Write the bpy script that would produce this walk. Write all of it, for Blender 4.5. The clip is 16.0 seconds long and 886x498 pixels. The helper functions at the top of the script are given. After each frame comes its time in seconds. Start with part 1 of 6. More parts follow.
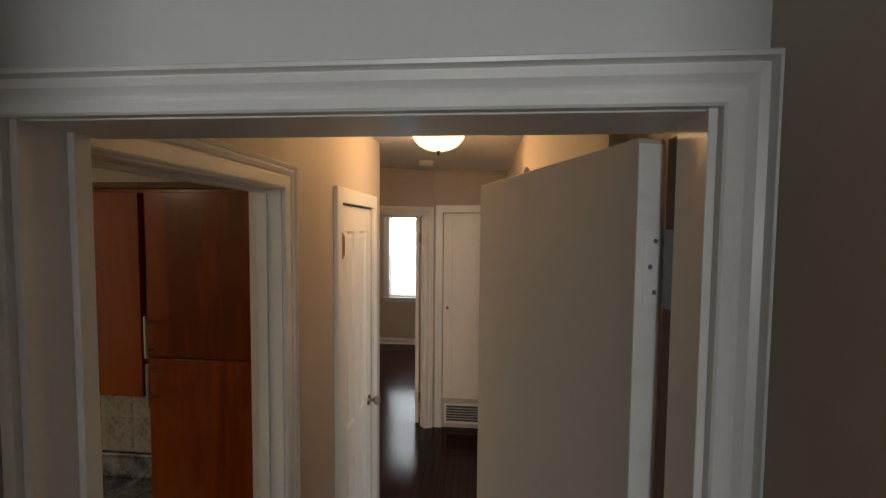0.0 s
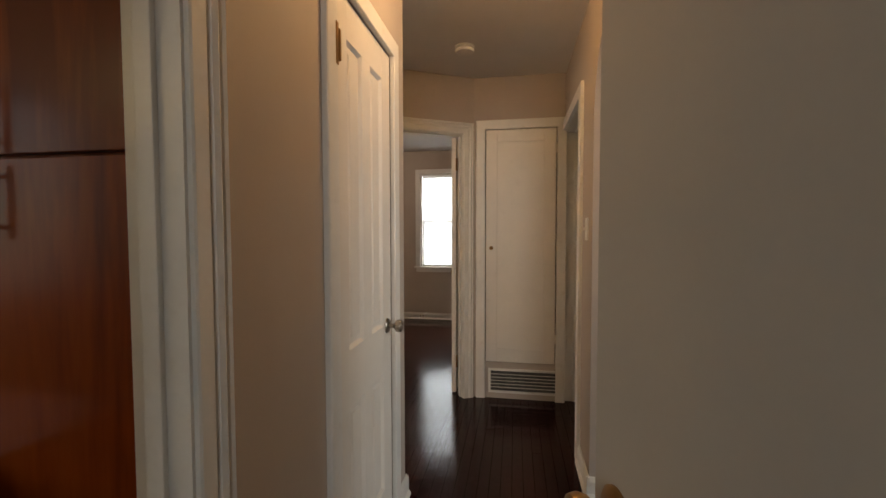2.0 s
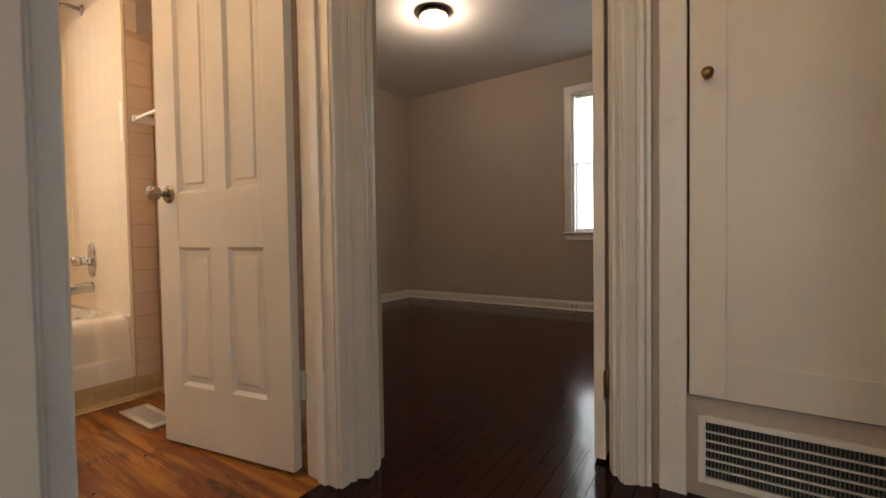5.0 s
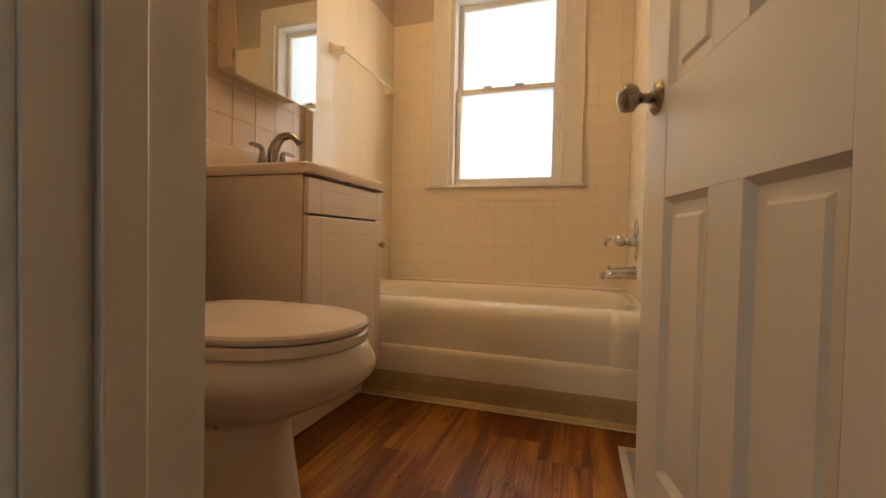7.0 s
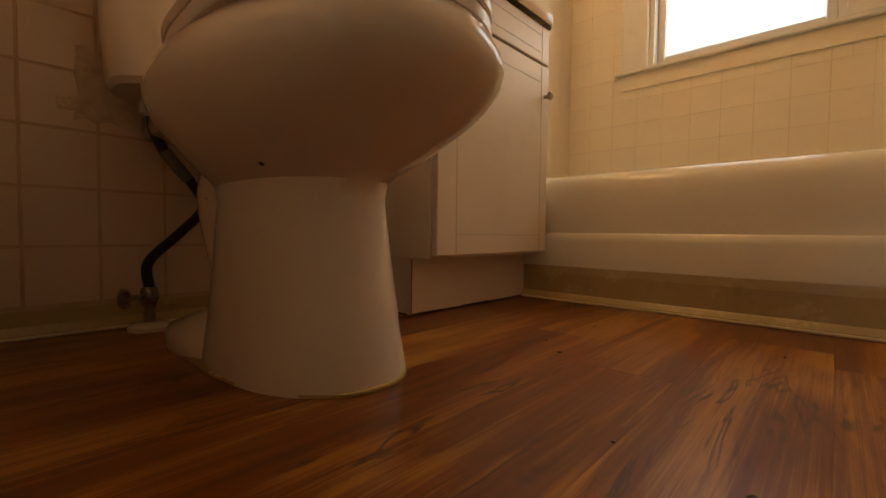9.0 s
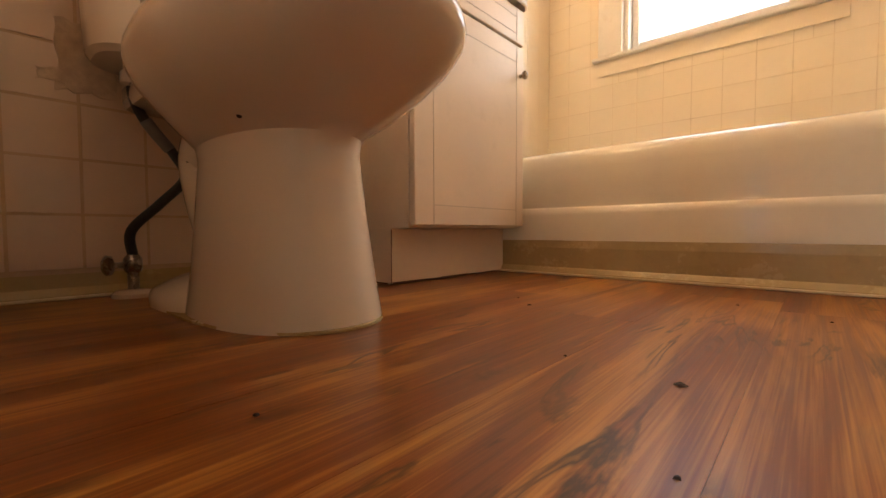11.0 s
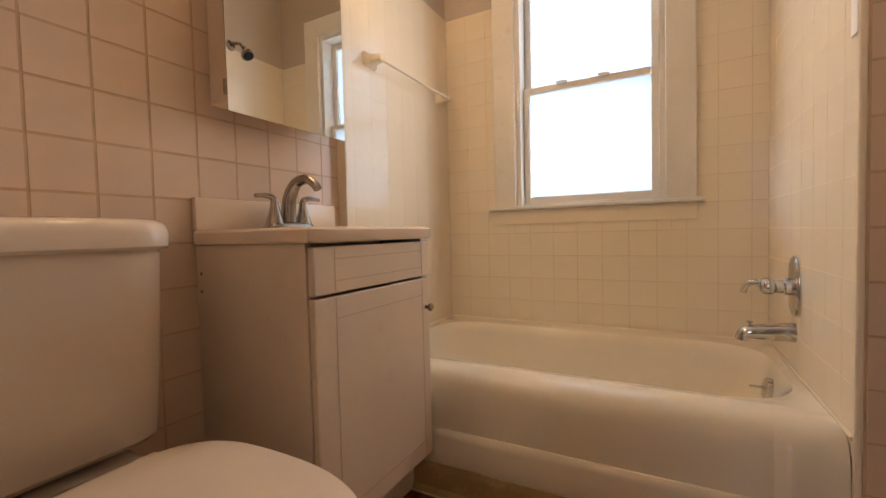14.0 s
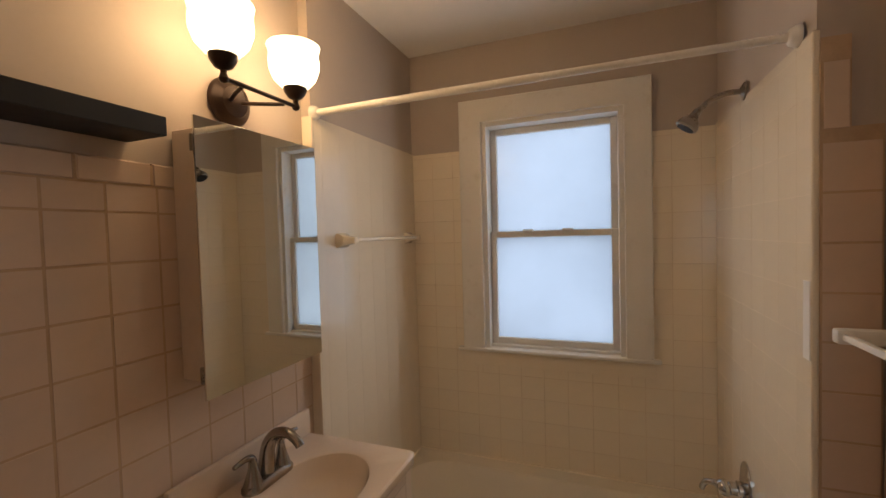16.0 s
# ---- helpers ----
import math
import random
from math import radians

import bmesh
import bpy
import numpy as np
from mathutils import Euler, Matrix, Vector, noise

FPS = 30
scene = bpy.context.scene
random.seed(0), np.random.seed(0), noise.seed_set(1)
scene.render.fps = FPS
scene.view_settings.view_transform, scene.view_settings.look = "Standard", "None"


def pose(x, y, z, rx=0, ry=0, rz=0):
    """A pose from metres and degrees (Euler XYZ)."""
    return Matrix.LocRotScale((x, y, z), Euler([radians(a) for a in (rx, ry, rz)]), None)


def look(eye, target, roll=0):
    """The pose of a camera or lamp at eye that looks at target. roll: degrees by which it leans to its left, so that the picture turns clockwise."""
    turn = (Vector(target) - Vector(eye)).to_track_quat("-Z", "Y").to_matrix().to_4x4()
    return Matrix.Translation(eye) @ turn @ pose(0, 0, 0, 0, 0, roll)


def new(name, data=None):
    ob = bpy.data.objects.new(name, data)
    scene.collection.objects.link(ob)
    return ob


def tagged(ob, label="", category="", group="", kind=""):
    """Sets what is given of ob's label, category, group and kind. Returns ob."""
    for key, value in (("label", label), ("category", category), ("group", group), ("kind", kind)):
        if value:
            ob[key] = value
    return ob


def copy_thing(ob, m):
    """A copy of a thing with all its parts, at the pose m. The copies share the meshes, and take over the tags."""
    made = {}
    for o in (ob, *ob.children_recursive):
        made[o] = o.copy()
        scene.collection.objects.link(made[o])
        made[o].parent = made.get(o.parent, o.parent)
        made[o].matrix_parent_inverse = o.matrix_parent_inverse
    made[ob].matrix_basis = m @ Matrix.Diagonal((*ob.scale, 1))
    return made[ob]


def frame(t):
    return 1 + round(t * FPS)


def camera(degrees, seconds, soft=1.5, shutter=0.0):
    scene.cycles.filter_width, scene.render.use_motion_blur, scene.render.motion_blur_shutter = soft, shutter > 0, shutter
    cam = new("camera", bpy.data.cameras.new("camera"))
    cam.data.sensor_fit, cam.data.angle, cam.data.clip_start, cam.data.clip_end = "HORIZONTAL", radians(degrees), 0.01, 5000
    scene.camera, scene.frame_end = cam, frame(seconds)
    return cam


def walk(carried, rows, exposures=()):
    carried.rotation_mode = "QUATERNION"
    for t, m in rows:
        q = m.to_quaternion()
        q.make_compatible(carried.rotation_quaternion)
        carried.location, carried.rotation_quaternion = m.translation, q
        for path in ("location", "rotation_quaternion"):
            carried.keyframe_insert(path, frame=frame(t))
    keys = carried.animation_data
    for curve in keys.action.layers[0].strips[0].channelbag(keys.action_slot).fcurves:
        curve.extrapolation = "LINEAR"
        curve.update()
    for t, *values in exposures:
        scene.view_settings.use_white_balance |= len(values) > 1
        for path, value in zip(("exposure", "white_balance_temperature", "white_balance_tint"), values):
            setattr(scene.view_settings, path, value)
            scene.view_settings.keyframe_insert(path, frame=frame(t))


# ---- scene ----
cam = camera(93.2, 16.0)
PATH = [
    (0, (3.511, -1.986, 1.923), (3.337, 0.003, 1.818), 0.5),
    (0.5, (3.477, -1.832, 1.749), (3.303, 0.158, 1.65), 0.3),
    (1, (3.448, -1.636, 1.591), (3.235, 0.35, 1.497), 0.1),
    (1.5, (3.425, -1.444, 1.429), (3.195, 0.541, 1.341), 0.0),
    (2, (3.394, -1.279, 1.293), (3.055, 0.69, 1.208), -0.1),
    (2.5, (3.344, -1.024, 1.18), (2.95, 0.935, 1.094), -0.0),
    (3, (3.284, -0.712, 0.994), (2.873, 1.243, 0.897), -0.2),
    (3.2, (3.26, -0.568, 0.932), (2.846, 1.386, 0.835), -0.2),
    (5.3, (3.243, 0.761, 0.738), (1.934, 2.272, 0.693), -0.6),
    (5.5, (3.173, 0.877, 0.738), (1.732, 2.263, 0.692), -0.4),
    (6, (2.951, 1.068, 0.7), (1.22, 2.068, 0.663), -0.1),
    (6.5, (2.707, 1.145, 0.688), (0.71, 1.248, 0.646), 0.4),
    (7, (2.472, 1.158, 0.637), (0.569, 0.543, 0.588), 1.2),
    (7.5, (2.282, 1.136, 0.546), (0.558, 0.123, 0.486), 1.3),
    (8, (2.144, 1.089, 0.423), (0.527, -0.086, 0.355), 1.3),
    (8.5, (2.101, 1.058, 0.292), (0.6, -0.263, 0.213), 1.2),
    (9, (2.101, 1.054, 0.2), (0.643, -0.312, 0.122), 0.6),
    (9.2, (2.104, 1.045, 0.174), (0.677, -0.353, 0.097), 0.4),
    (11.3, (2.112, 1.108, 0.131), (0.58, -0.174, 0.039), -0.5),
    (11.5, (2.103, 1.114, 0.13), (0.518, -0.103, 0.037), -0.6),
    (12, (2.094, 1.138, 0.137), (0.37, 0.128, 0.042), -0.9),
    (12.5, (2.092, 1.144, 0.232), (0.329, 0.204, 0.14), -1.1),
    (13, (2.1, 1.107, 0.429), (0.345, 0.153, 0.342), -1.2),
    (13.5, (2.079, 1.067, 0.652), (0.324, 0.111, 0.576), -1.5),
    (14, (2.073, 1.062, 0.834), (0.312, 0.116, 0.757), -1.4),
    (14.5, (2.073, 1.038, 1.014), (0.27, 0.175, 0.936), -1.5),
    (15, (2.052, 1.004, 1.203), (0.209, 0.231, 1.128), -1.5),
    (15.5, (2.074, 0.981, 1.373), (0.214, 0.25, 1.298), -1.6),
    (16, (2.09, 0.97, 1.523), (0.225, 0.251, 1.454), -1.6),
]
walk(cam, [(t, look(eye, target, roll)) for t, eye, target, roll in PATH], exposures=(
    (0.0, -0.12, 6900, 10), (0.5, -0.25, 7900, 10), (1.0, -0.2, 7950, 10), (1.5, -0.08, 7800, 10), (2.0, 0.0, 7200, 10), (3.0, 0.1, 6700, 10),
    (5.5, 0.15, 7200, 10), (6.0, 0.1, 7400, 10), (6.5, -0.15, 8000, 10), (7.0, -0.43, 8400, 10), (7.5, -0.65, 8800, 10), (8.0, -0.88, 9100, 10), (8.5, -0.7, 9200, 10), (9.0, -0.42, 9100, 10), (9.2, -0.3, 8900, 10),
    (11.3, 0.7, 7200, 10), (12.5, 0.65, 7000, 10), (13.0, 0.52, 6480, 10), (13.5, 0.24, 6220, 10), (14.0, -0.3, 6450, 10), (14.5, -0.56, 6650, 10), (15.0, -0.85, 6850, 10), (15.5, -1.12, 6700, 10), (16.0, -1.43, 6400, 10)))

# ---- world and lights ----
world = bpy.data.worlds.new("world")
scene.world = world
world.use_nodes = True
wn = world.node_tree.nodes
sky = wn.new("ShaderNodeTexSky")
sky.sky_type, sky.sun_disc, sky.sun_elevation, sky.sun_rotation = "NISHITA", False, radians(38), radians(200)
wn["Background"].inputs[1].default_value = 0.10
world.node_tree.links.new(sky.outputs[0], wn["Background"].inputs[0])


def area_lamp(name, place, target, w, h, watts, colour):
    d = bpy.data.lights.new(name, "AREA")
    d.shape, d.size, d.size_y, d.energy, d.color = "RECTANGLE", w, h, watts, colour
    ob = new(name, d)
    ob.matrix_world = look(place, target)
    return ob


def bulb(name, place, watts, colour, radius=0.03):
    d = bpy.data.lights.new(name, "POINT")
    d.energy, d.color, d.shadow_soft_size = watts, colour, radius
    ob = new(name, d)
    ob.location = place
    return ob


sun_data = bpy.data.lights.new("sun", "SUN")
sun_data.energy, sun_data.angle, sun_data.color = 1.0, radians(12), (1.0, 0.96, 0.9)
new("sun", sun_data).matrix_world = look((0, 0, 20), (4, -9, 8))

DAY = (0.80, 0.90, 1.0)
area_lamp("bath_window_light", (-0.10, 0.735, 1.50), (1, 0.735, 1.50), 0.66, 1.12, 19, (1.0, 0.94, 0.86))
area_lamp("bedroom_window_light", (2.42, 4.95, 1.45), (2.42, 2, 1.45), 0.95, 1.5, 60, DAY)
area_lamp("east_room_window_light", (4.85, 4.95, 1.45), (4.85, 2, 1.45), 0.95, 1.5, 45, DAY)
area_lamp("start_room_window_light", (3.45, -6.12, 1.80), (3.45, -2, 1.80), 0.62, 1.0, 66.0, DAY)
area_lamp("kitchen_window_light", (0.48, -1.7, 1.5), (2, -1.7, 1.5), 1.0, 1.1, 2.6, (1.0, 0.95, 0.86))
area_lamp("living_window_light", (6.62, -0.3, 1.5), (4, -0.3, 1.5), 1.4, 1.3, 38, DAY)
WARM = (1.0, 0.60, 0.27)
bulb("hall_lamp_bulb", (3.29, 0.21, 2.385), 17, WARM, 0.05)
bulb("bedroom_lamp_bulb", (1.42, 3.25, 2.362), 15, (1.0, 0.80, 0.66), 0.05)
bulb("kitchen_lamp_bulb", (0.90, -2.65, 2.30), 9, (1.0, 0.72, 0.38), 0.07)
bulb("sconce_bulb", (1.334, 0.135, 2.035), 5.6, WARM, 0.035)
bulb("sconce_bulb", (1.086, 0.135, 2.035), 5.6, WARM, 0.035)


# ---- materials ----
def mat(name, colour, rough=0.5, metal=0.0, var=0.06, scale=6.0, bump=0.0, bump_scale=60.0, coat=0.0, dirt=0.0, dirt_colour=(0.2, 0.15, 0.1)):
    """A surface with tone variation at two scales, faint grime and fine relief."""
    m = bpy.data.materials.new(name)
    m.use_nodes = True
    n, l = m.node_tree.nodes, m.node_tree.links
    b = n["Principled BSDF"]
    co = n.new("ShaderNodeTexCoord")
    big = n.new("ShaderNodeTexNoise")
    big.inputs["Scale"].default_value, big.inputs["Detail"].default_value = scale, 6
    fine = n.new("ShaderNodeTexNoise")
    fine.inputs["Scale"].default_value, fine.inputs["Detail"].default_value = scale * 14, 4
    l.new(co.outputs["Object"], big.inputs["Vector"])
    l.new(co.outputs["Object"], fine.inputs["Vector"])
    add = n.new("ShaderNodeMath")
    add.operation = "MULTIPLY_ADD"
    add.inputs[1].default_value = 0.35
    l.new(fine.outputs["Fac"], add.inputs[0])
    l.new(big.outputs["Fac"], add.inputs[2])
    ramp = n.new("ShaderNodeValToRGB")
    ramp.color_ramp.elements[0].position, ramp.color_ramp.elements[1].position = 0.40, 0.95
    ramp.color_ramp.elements[0].color = (*[c * (1 - var) for c in colour], 1)
    ramp.color_ramp.elements[1].color = (*[min(1, c * (1 + var)) for c in colour], 1)
    l.new(add.outputs[0], ramp.inputs[0])
    out = ramp.outputs[0]
    if dirt:
        spots = n.new("ShaderNodeTexNoise")
        spots.inputs["Scale"].default_value, spots.inputs["Detail"].default_value = scale * 3.1, 8
        l.new(co.outputs["Object"], spots.inputs["Vector"])
        mask = n.new("ShaderNodeMapRange")
        mask.inputs["From Min"].default_value, mask.inputs["From Max"].default_value = 0.60, 0.78
        mask.inputs["To Max"].default_value = dirt
        l.new(spots.outputs["Fac"], mask.inputs["Value"])
        mix = n.new("ShaderNodeMix")
        mix.data_type = "RGBA"
        mix.inputs["B"].default_value = (*dirt_colour, 1)
        l.new(mask.outputs[0], mix.inputs["Factor"])
        l.new(out, mix.inputs["A"])
        out = mix.outputs["Result"]
    l.new(out, b.inputs["Base Color"])
    rr = n.new("ShaderNodeMapRange")
    rr.inputs["To Min"].default_value, rr.inputs["To Max"].default_value = max(0.02, rough * 0.8), min(1, rough * 1.2)
    l.new(add.outputs[0], rr.inputs["Value"])
    l.new(rr.outputs[0], b.inputs["Roughness"])
    b.inputs["Metallic"].default_value = metal
    b.inputs["Coat Weight"].default_value = coat
    b.inputs["Coat Roughness"].default_value = 0.08
    if bump:
        rel = n.new("ShaderNodeTexNoise")
        rel.inputs["Scale"].default_value, rel.inputs["Detail"].default_value = bump_scale, 3
        l.new(co.outputs["Object"], rel.inputs["Vector"])
        bp = n.new("ShaderNodeBump")
        bp.inputs["Strength"].default_value, bp.inputs["Distance"].default_value = bump, 0.004
        l.new(rel.outputs["Fac"], bp.inputs["Height"])
        l.new(bp.outputs[0], b.inputs["Normal"])
    return m


def wood(name, dark, mid, light, rough, axis, grain=9.0, coat=0.0, piece_var=0.25, knots=0.0, bump=0.15, spec=0.5, wave=0.0):
    """Wood with the grain along one axis; each piece has its own figure and tone."""
    m = bpy.data.materials.new(name)
    m.use_nodes = True
    n, l = m.node_tree.nodes, m.node_tree.links
    b = n["Principled BSDF"]
    co, info = n.new("ShaderNodeTexCoord"), n.new("ShaderNodeObjectInfo")
    shift = n.new("ShaderNodeVectorMath")
    shift.operation = "MULTIPLY_ADD"
    shift.inputs[1].default_value = (37.0, 19.0, 11.0)
    l.new(info.outputs["Random"], shift.inputs[0])
    l.new(co.outputs["Object"], shift.inputs[2])
    sc = n.new("ShaderNodeVectorMath")
    sc.operation = "MULTIPLY"
    sc.inputs[1].default_value = [grain * (0.11 if i == axis else 1.0) for i in range(3)]
    l.new(shift.outputs[0], sc.inputs[0])
    warp = n.new("ShaderNodeTexNoise")
    warp.inputs["Scale"].default_value, warp.inputs["Detail"].default_value, warp.inputs["Distortion"].default_value = 1.0, 8, 1.6
    l.new(sc.outputs[0], warp.inputs["Vector"])
    fine = n.new("ShaderNodeTexNoise")
    fine.inputs["Scale"].default_value, fine.inputs["Detail"].default_value = 9.0, 5
    l.new(sc.outputs[0], fine.inputs["Vector"])
    add = n.new("ShaderNodeMath")
    add.operation = "MULTIPLY_ADD"
    add.inputs[1].default_value = 0.30
    l.new(fine.outputs["Fac"], add.inputs[0])
    l.new(warp.outputs["Fac"], add.inputs[2])
    tone = n.new("ShaderNodeMath")
    tone.operation = "MULTIPLY_ADD"
    tone.inputs[1].default_value = piece_var
    l.new(info.outputs["Random"], tone.inputs[0])
    l.new(add.outputs[0], tone.inputs[2])
    ramp = n.new("ShaderNodeValToRGB")
    e = ramp.color_ramp.elements
    e[0].position, e[1].position = 0.55, 0.92
    e[0].color, e[1].color = (*dark, 1), (*light, 1)
    e.new(0.70).color = (*mid, 1)
    l.new(tone.outputs[0], ramp.inputs[0])
    out = ramp.outputs[0]
    if knots:
        kn = n.new("ShaderNodeTexNoise")
        kn.inputs["Scale"].default_value, kn.inputs["Detail"].default_value, kn.inputs["Distortion"].default_value = 0.8, 3, 2.5
        l.new(sc.outputs[0], kn.inputs["Vector"])
        mk = n.new("ShaderNodeMapRange")
        mk.inputs["From Min"].default_value, mk.inputs["From Max"].default_value, mk.inputs["To Max"].default_value = 0.64, 0.74, knots
        l.new(kn.outputs["Fac"], mk.inputs["Value"])
        mix = n.new("ShaderNodeMix")
        mix.data_type = "RGBA"
        mix.inputs["B"].default_value = (*[c * 0.35 for c in dark], 1)
        l.new(mk.outputs[0], mix.inputs["Factor"])
        l.new(out, mix.inputs["A"])
        out = mix.outputs["Result"]
    l.new(out, b.inputs["Base Color"])
    rr = n.new("ShaderNodeMapRange")
    rr.inputs["To Min"].default_value, rr.inputs["To Max"].default_value = rough * 0.75, rough * 1.3
    l.new(add.outputs[0], rr.inputs["Value"])
    l.new(rr.outputs[0], b.inputs["Roughness"])
    b.inputs["Coat Weight"].default_value = coat
    b.inputs["Coat Roughness"].default_value = 0.18
    bp = n.new("ShaderNodeBump")
    b.inputs["Specular IOR Level"].default_value = spec
    bp.inputs["Strength"].default_value, bp.inputs["Distance"].default_value = bump, 0.002
    l.new(add.outputs[0], bp.inputs["Height"])
    if wave:
        # boards worn hollow: a slow relief with scuffs under the grain
        hollow = n.new("ShaderNodeTexNoise")
        hollow.inputs["Scale"].default_value, hollow.inputs["Detail"].default_value = 11.0, 3
        l.new(shift.outputs[0], hollow.inputs["Vector"])
        slow = n.new("ShaderNodeBump")
        slow.inputs["Strength"].default_value, slow.inputs["Distance"].default_value = wave, 0.006
        l.new(hollow.outputs["Fac"], slow.inputs["Height"])
        l.new(slow.outputs[0], bp.inputs["Normal"])
    l.new(bp.outputs[0], b.inputs["Normal"])
    return m


def plank_print(name, tones, rough):
    """Printed wood-look plank: broad honey and red-brown patches, fine streaks, and wandering dark veins."""
    m = bpy.data.materials.new(name)
    m.use_nodes = True
    n, l = m.node_tree.nodes, m.node_tree.links
    b = n["Principled BSDF"]
    co, info = n.new("ShaderNodeTexCoord"), n.new("ShaderNodeObjectInfo")
    shift = n.new("ShaderNodeVectorMath")
    shift.operation = "MULTIPLY_ADD"
    shift.inputs[1].default_value = (37.0, 19.0, 11.0)
    l.new(info.outputs["Random"], shift.inputs[0])
    l.new(co.outputs["Object"], shift.inputs[2])

    def noise(stretch, detail, distortion):
        sc = n.new("ShaderNodeVectorMath")
        sc.operation = "MULTIPLY"
        sc.inputs[1].default_value = stretch
        l.new(shift.outputs[0], sc.inputs[0])
        t = n.new("ShaderNodeTexNoise")
        t.inputs["Scale"].default_value, t.inputs["Detail"].default_value, t.inputs["Distortion"].default_value = 1.0, detail, distortion
        l.new(sc.outputs[0], t.inputs["Vector"])
        return t.outputs["Fac"]

    def math_node(op, a, v, c=None):
        q = n.new("ShaderNodeMath")
        q.operation = op
        l.new(a, q.inputs[0])
        for i, x in ((1, v), (2, c)):
            if x is None:
                continue
            if isinstance(x, (int, float)):
                q.inputs[i].default_value = x
            else:
                l.new(x, q.inputs[i])
        return q.outputs[0]

    patch, streak, bend, place = noise((1.5, 15.0, 3.0), 10, 1.1), noise((2.4, 130.0, 5.0), 7, 0.8), noise((2.6, 13.0, 3.0), 5, 2.0), noise((3.4, 9.0, 3.0), 2, 0.0)
    hair = noise((7.0, 460.0, 9.0), 4, 0.4)
    tone = math_node("MULTIPLY_ADD", streak, 0.42, math_node("MULTIPLY_ADD", info.outputs["Random"], 0.17, patch))
    tone = math_node("MULTIPLY_ADD", math_node("SUBTRACT", hair, 0.5), 0.30, tone)
    ramp = n.new("ShaderNodeValToRGB")
    e = ramp.color_ramp.elements
    e[0].position, e[1].position = 0.53, 0.94
    e[0].color, e[1].color = (*tones[0], 1), (*tones[2], 1)
    e.new(0.735).color = (*tones[1], 1)
    l.new(tone, ramp.inputs[0])
    # veins lie along the level lines of a warped noise, and only in some places
    near = math_node("ABSOLUTE", math_node("SUBTRACT", math_node("FRACT", math_node("MULTIPLY", bend, 4.0), 0.0), 0.5), 0.0)
    vein = n.new("ShaderNodeMapRange")
    vein.inputs["From Min"].default_value, vein.inputs["From Max"].default_value = 0.17, 0.02
    l.new(near, vein.inputs["Value"])
    where = n.new("ShaderNodeMapRange")
    where.inputs["From Min"].default_value, where.inputs["From Max"].default_value, where.inputs["To Max"].default_value = 0.46, 0.64, 0.9
    l.new(place, where.inputs["Value"])
    mix = n.new("ShaderNodeMix")
    mix.data_type = "RGBA"
    mix.inputs["B"].default_value = (*tones[3], 1)
    l.new(math_node("MULTIPLY", vein.outputs[0], where.outputs[0]), mix.inputs["Factor"])
    l.new(ramp.outputs[0], mix.inputs["A"])
    l.new(mix.outputs["Result"], b.inputs["Base Color"])
    rr = n.new("ShaderNodeMapRange")
    rr.inputs["To Min"].default_value, rr.inputs["To Max"].default_value = rough * 0.8, rough * 1.3
    l.new(streak, rr.inputs["Value"])
    l.new(rr.outputs[0], b.inputs["Roughness"])
    b.inputs["Specular IOR Level"].default_value = 0.4
    bp = n.new("ShaderNodeBump")
    bp.inputs["Strength"].default_value, bp.inputs["Distance"].default_value = 0.12, 0.001
    l.new(streak, bp.inputs["Height"])
    l.new(bp.outputs[0], b.inputs["Normal"])
    return m


def stone(name, colours, scale, rough):
    """Speckled stone: three tones in patches with small dark flecks."""
    m = bpy.data.materials.new(name)
    m.use_nodes = True
    n, l = m.node_tree.nodes, m.node_tree.links
    b = n["Principled BSDF"]
    co = n.new("ShaderNodeTexCoord")
    a = n.new("ShaderNodeTexNoise")
    a.inputs["Scale"].default_value, a.inputs["Detail"].default_value, a.inputs["Distortion"].default_value = scale, 10, 0.8
    v = n.new("ShaderNodeTexVoronoi")
    v.inputs["Scale"].default_value = scale * 9
    l.new(co.outputs["Object"], a.inputs["Vector"])
    l.new(co.outputs["Object"], v.inputs["Vector"])
    ad = n.new("ShaderNodeMath")
    ad.operation = "MULTIPLY_ADD"
    ad.inputs[1].default_value = 0.25
    l.new(v.outputs["Distance"], ad.inputs[0])
    l.new(a.outputs["Fac"], ad.inputs[2])
    ramp = n.new("ShaderNodeValToRGB")
    e = ramp.color_ramp.elements
    e[0].position, e[1].position = 0.42, 0.80
    e[0].color, e[1].color = (*colours[0], 1), (*colours[2], 1)
    e.new(0.58).color = (*colours[1], 1)
    l.new(ad.outputs[0], ramp.inputs[0])
    l.new(ramp.outputs[0], b.inputs["Base Color"])
    b.inputs["Roughness"].default_value = rough
    return m


def glow(name, colour, strength):
    m = bpy.data.materials.new(name)
    m.use_nodes = True
    b = m.node_tree.nodes["Principled BSDF"]
    b.inputs["Base Color"].default_value = (0.9, 0.88, 0.82, 1)
    b.inputs["Emission Color"].default_value = (*colour, 1)
    b.inputs["Emission Strength"].default_value = strength
    b.inputs["Roughness"].default_value = 0.25
    return m


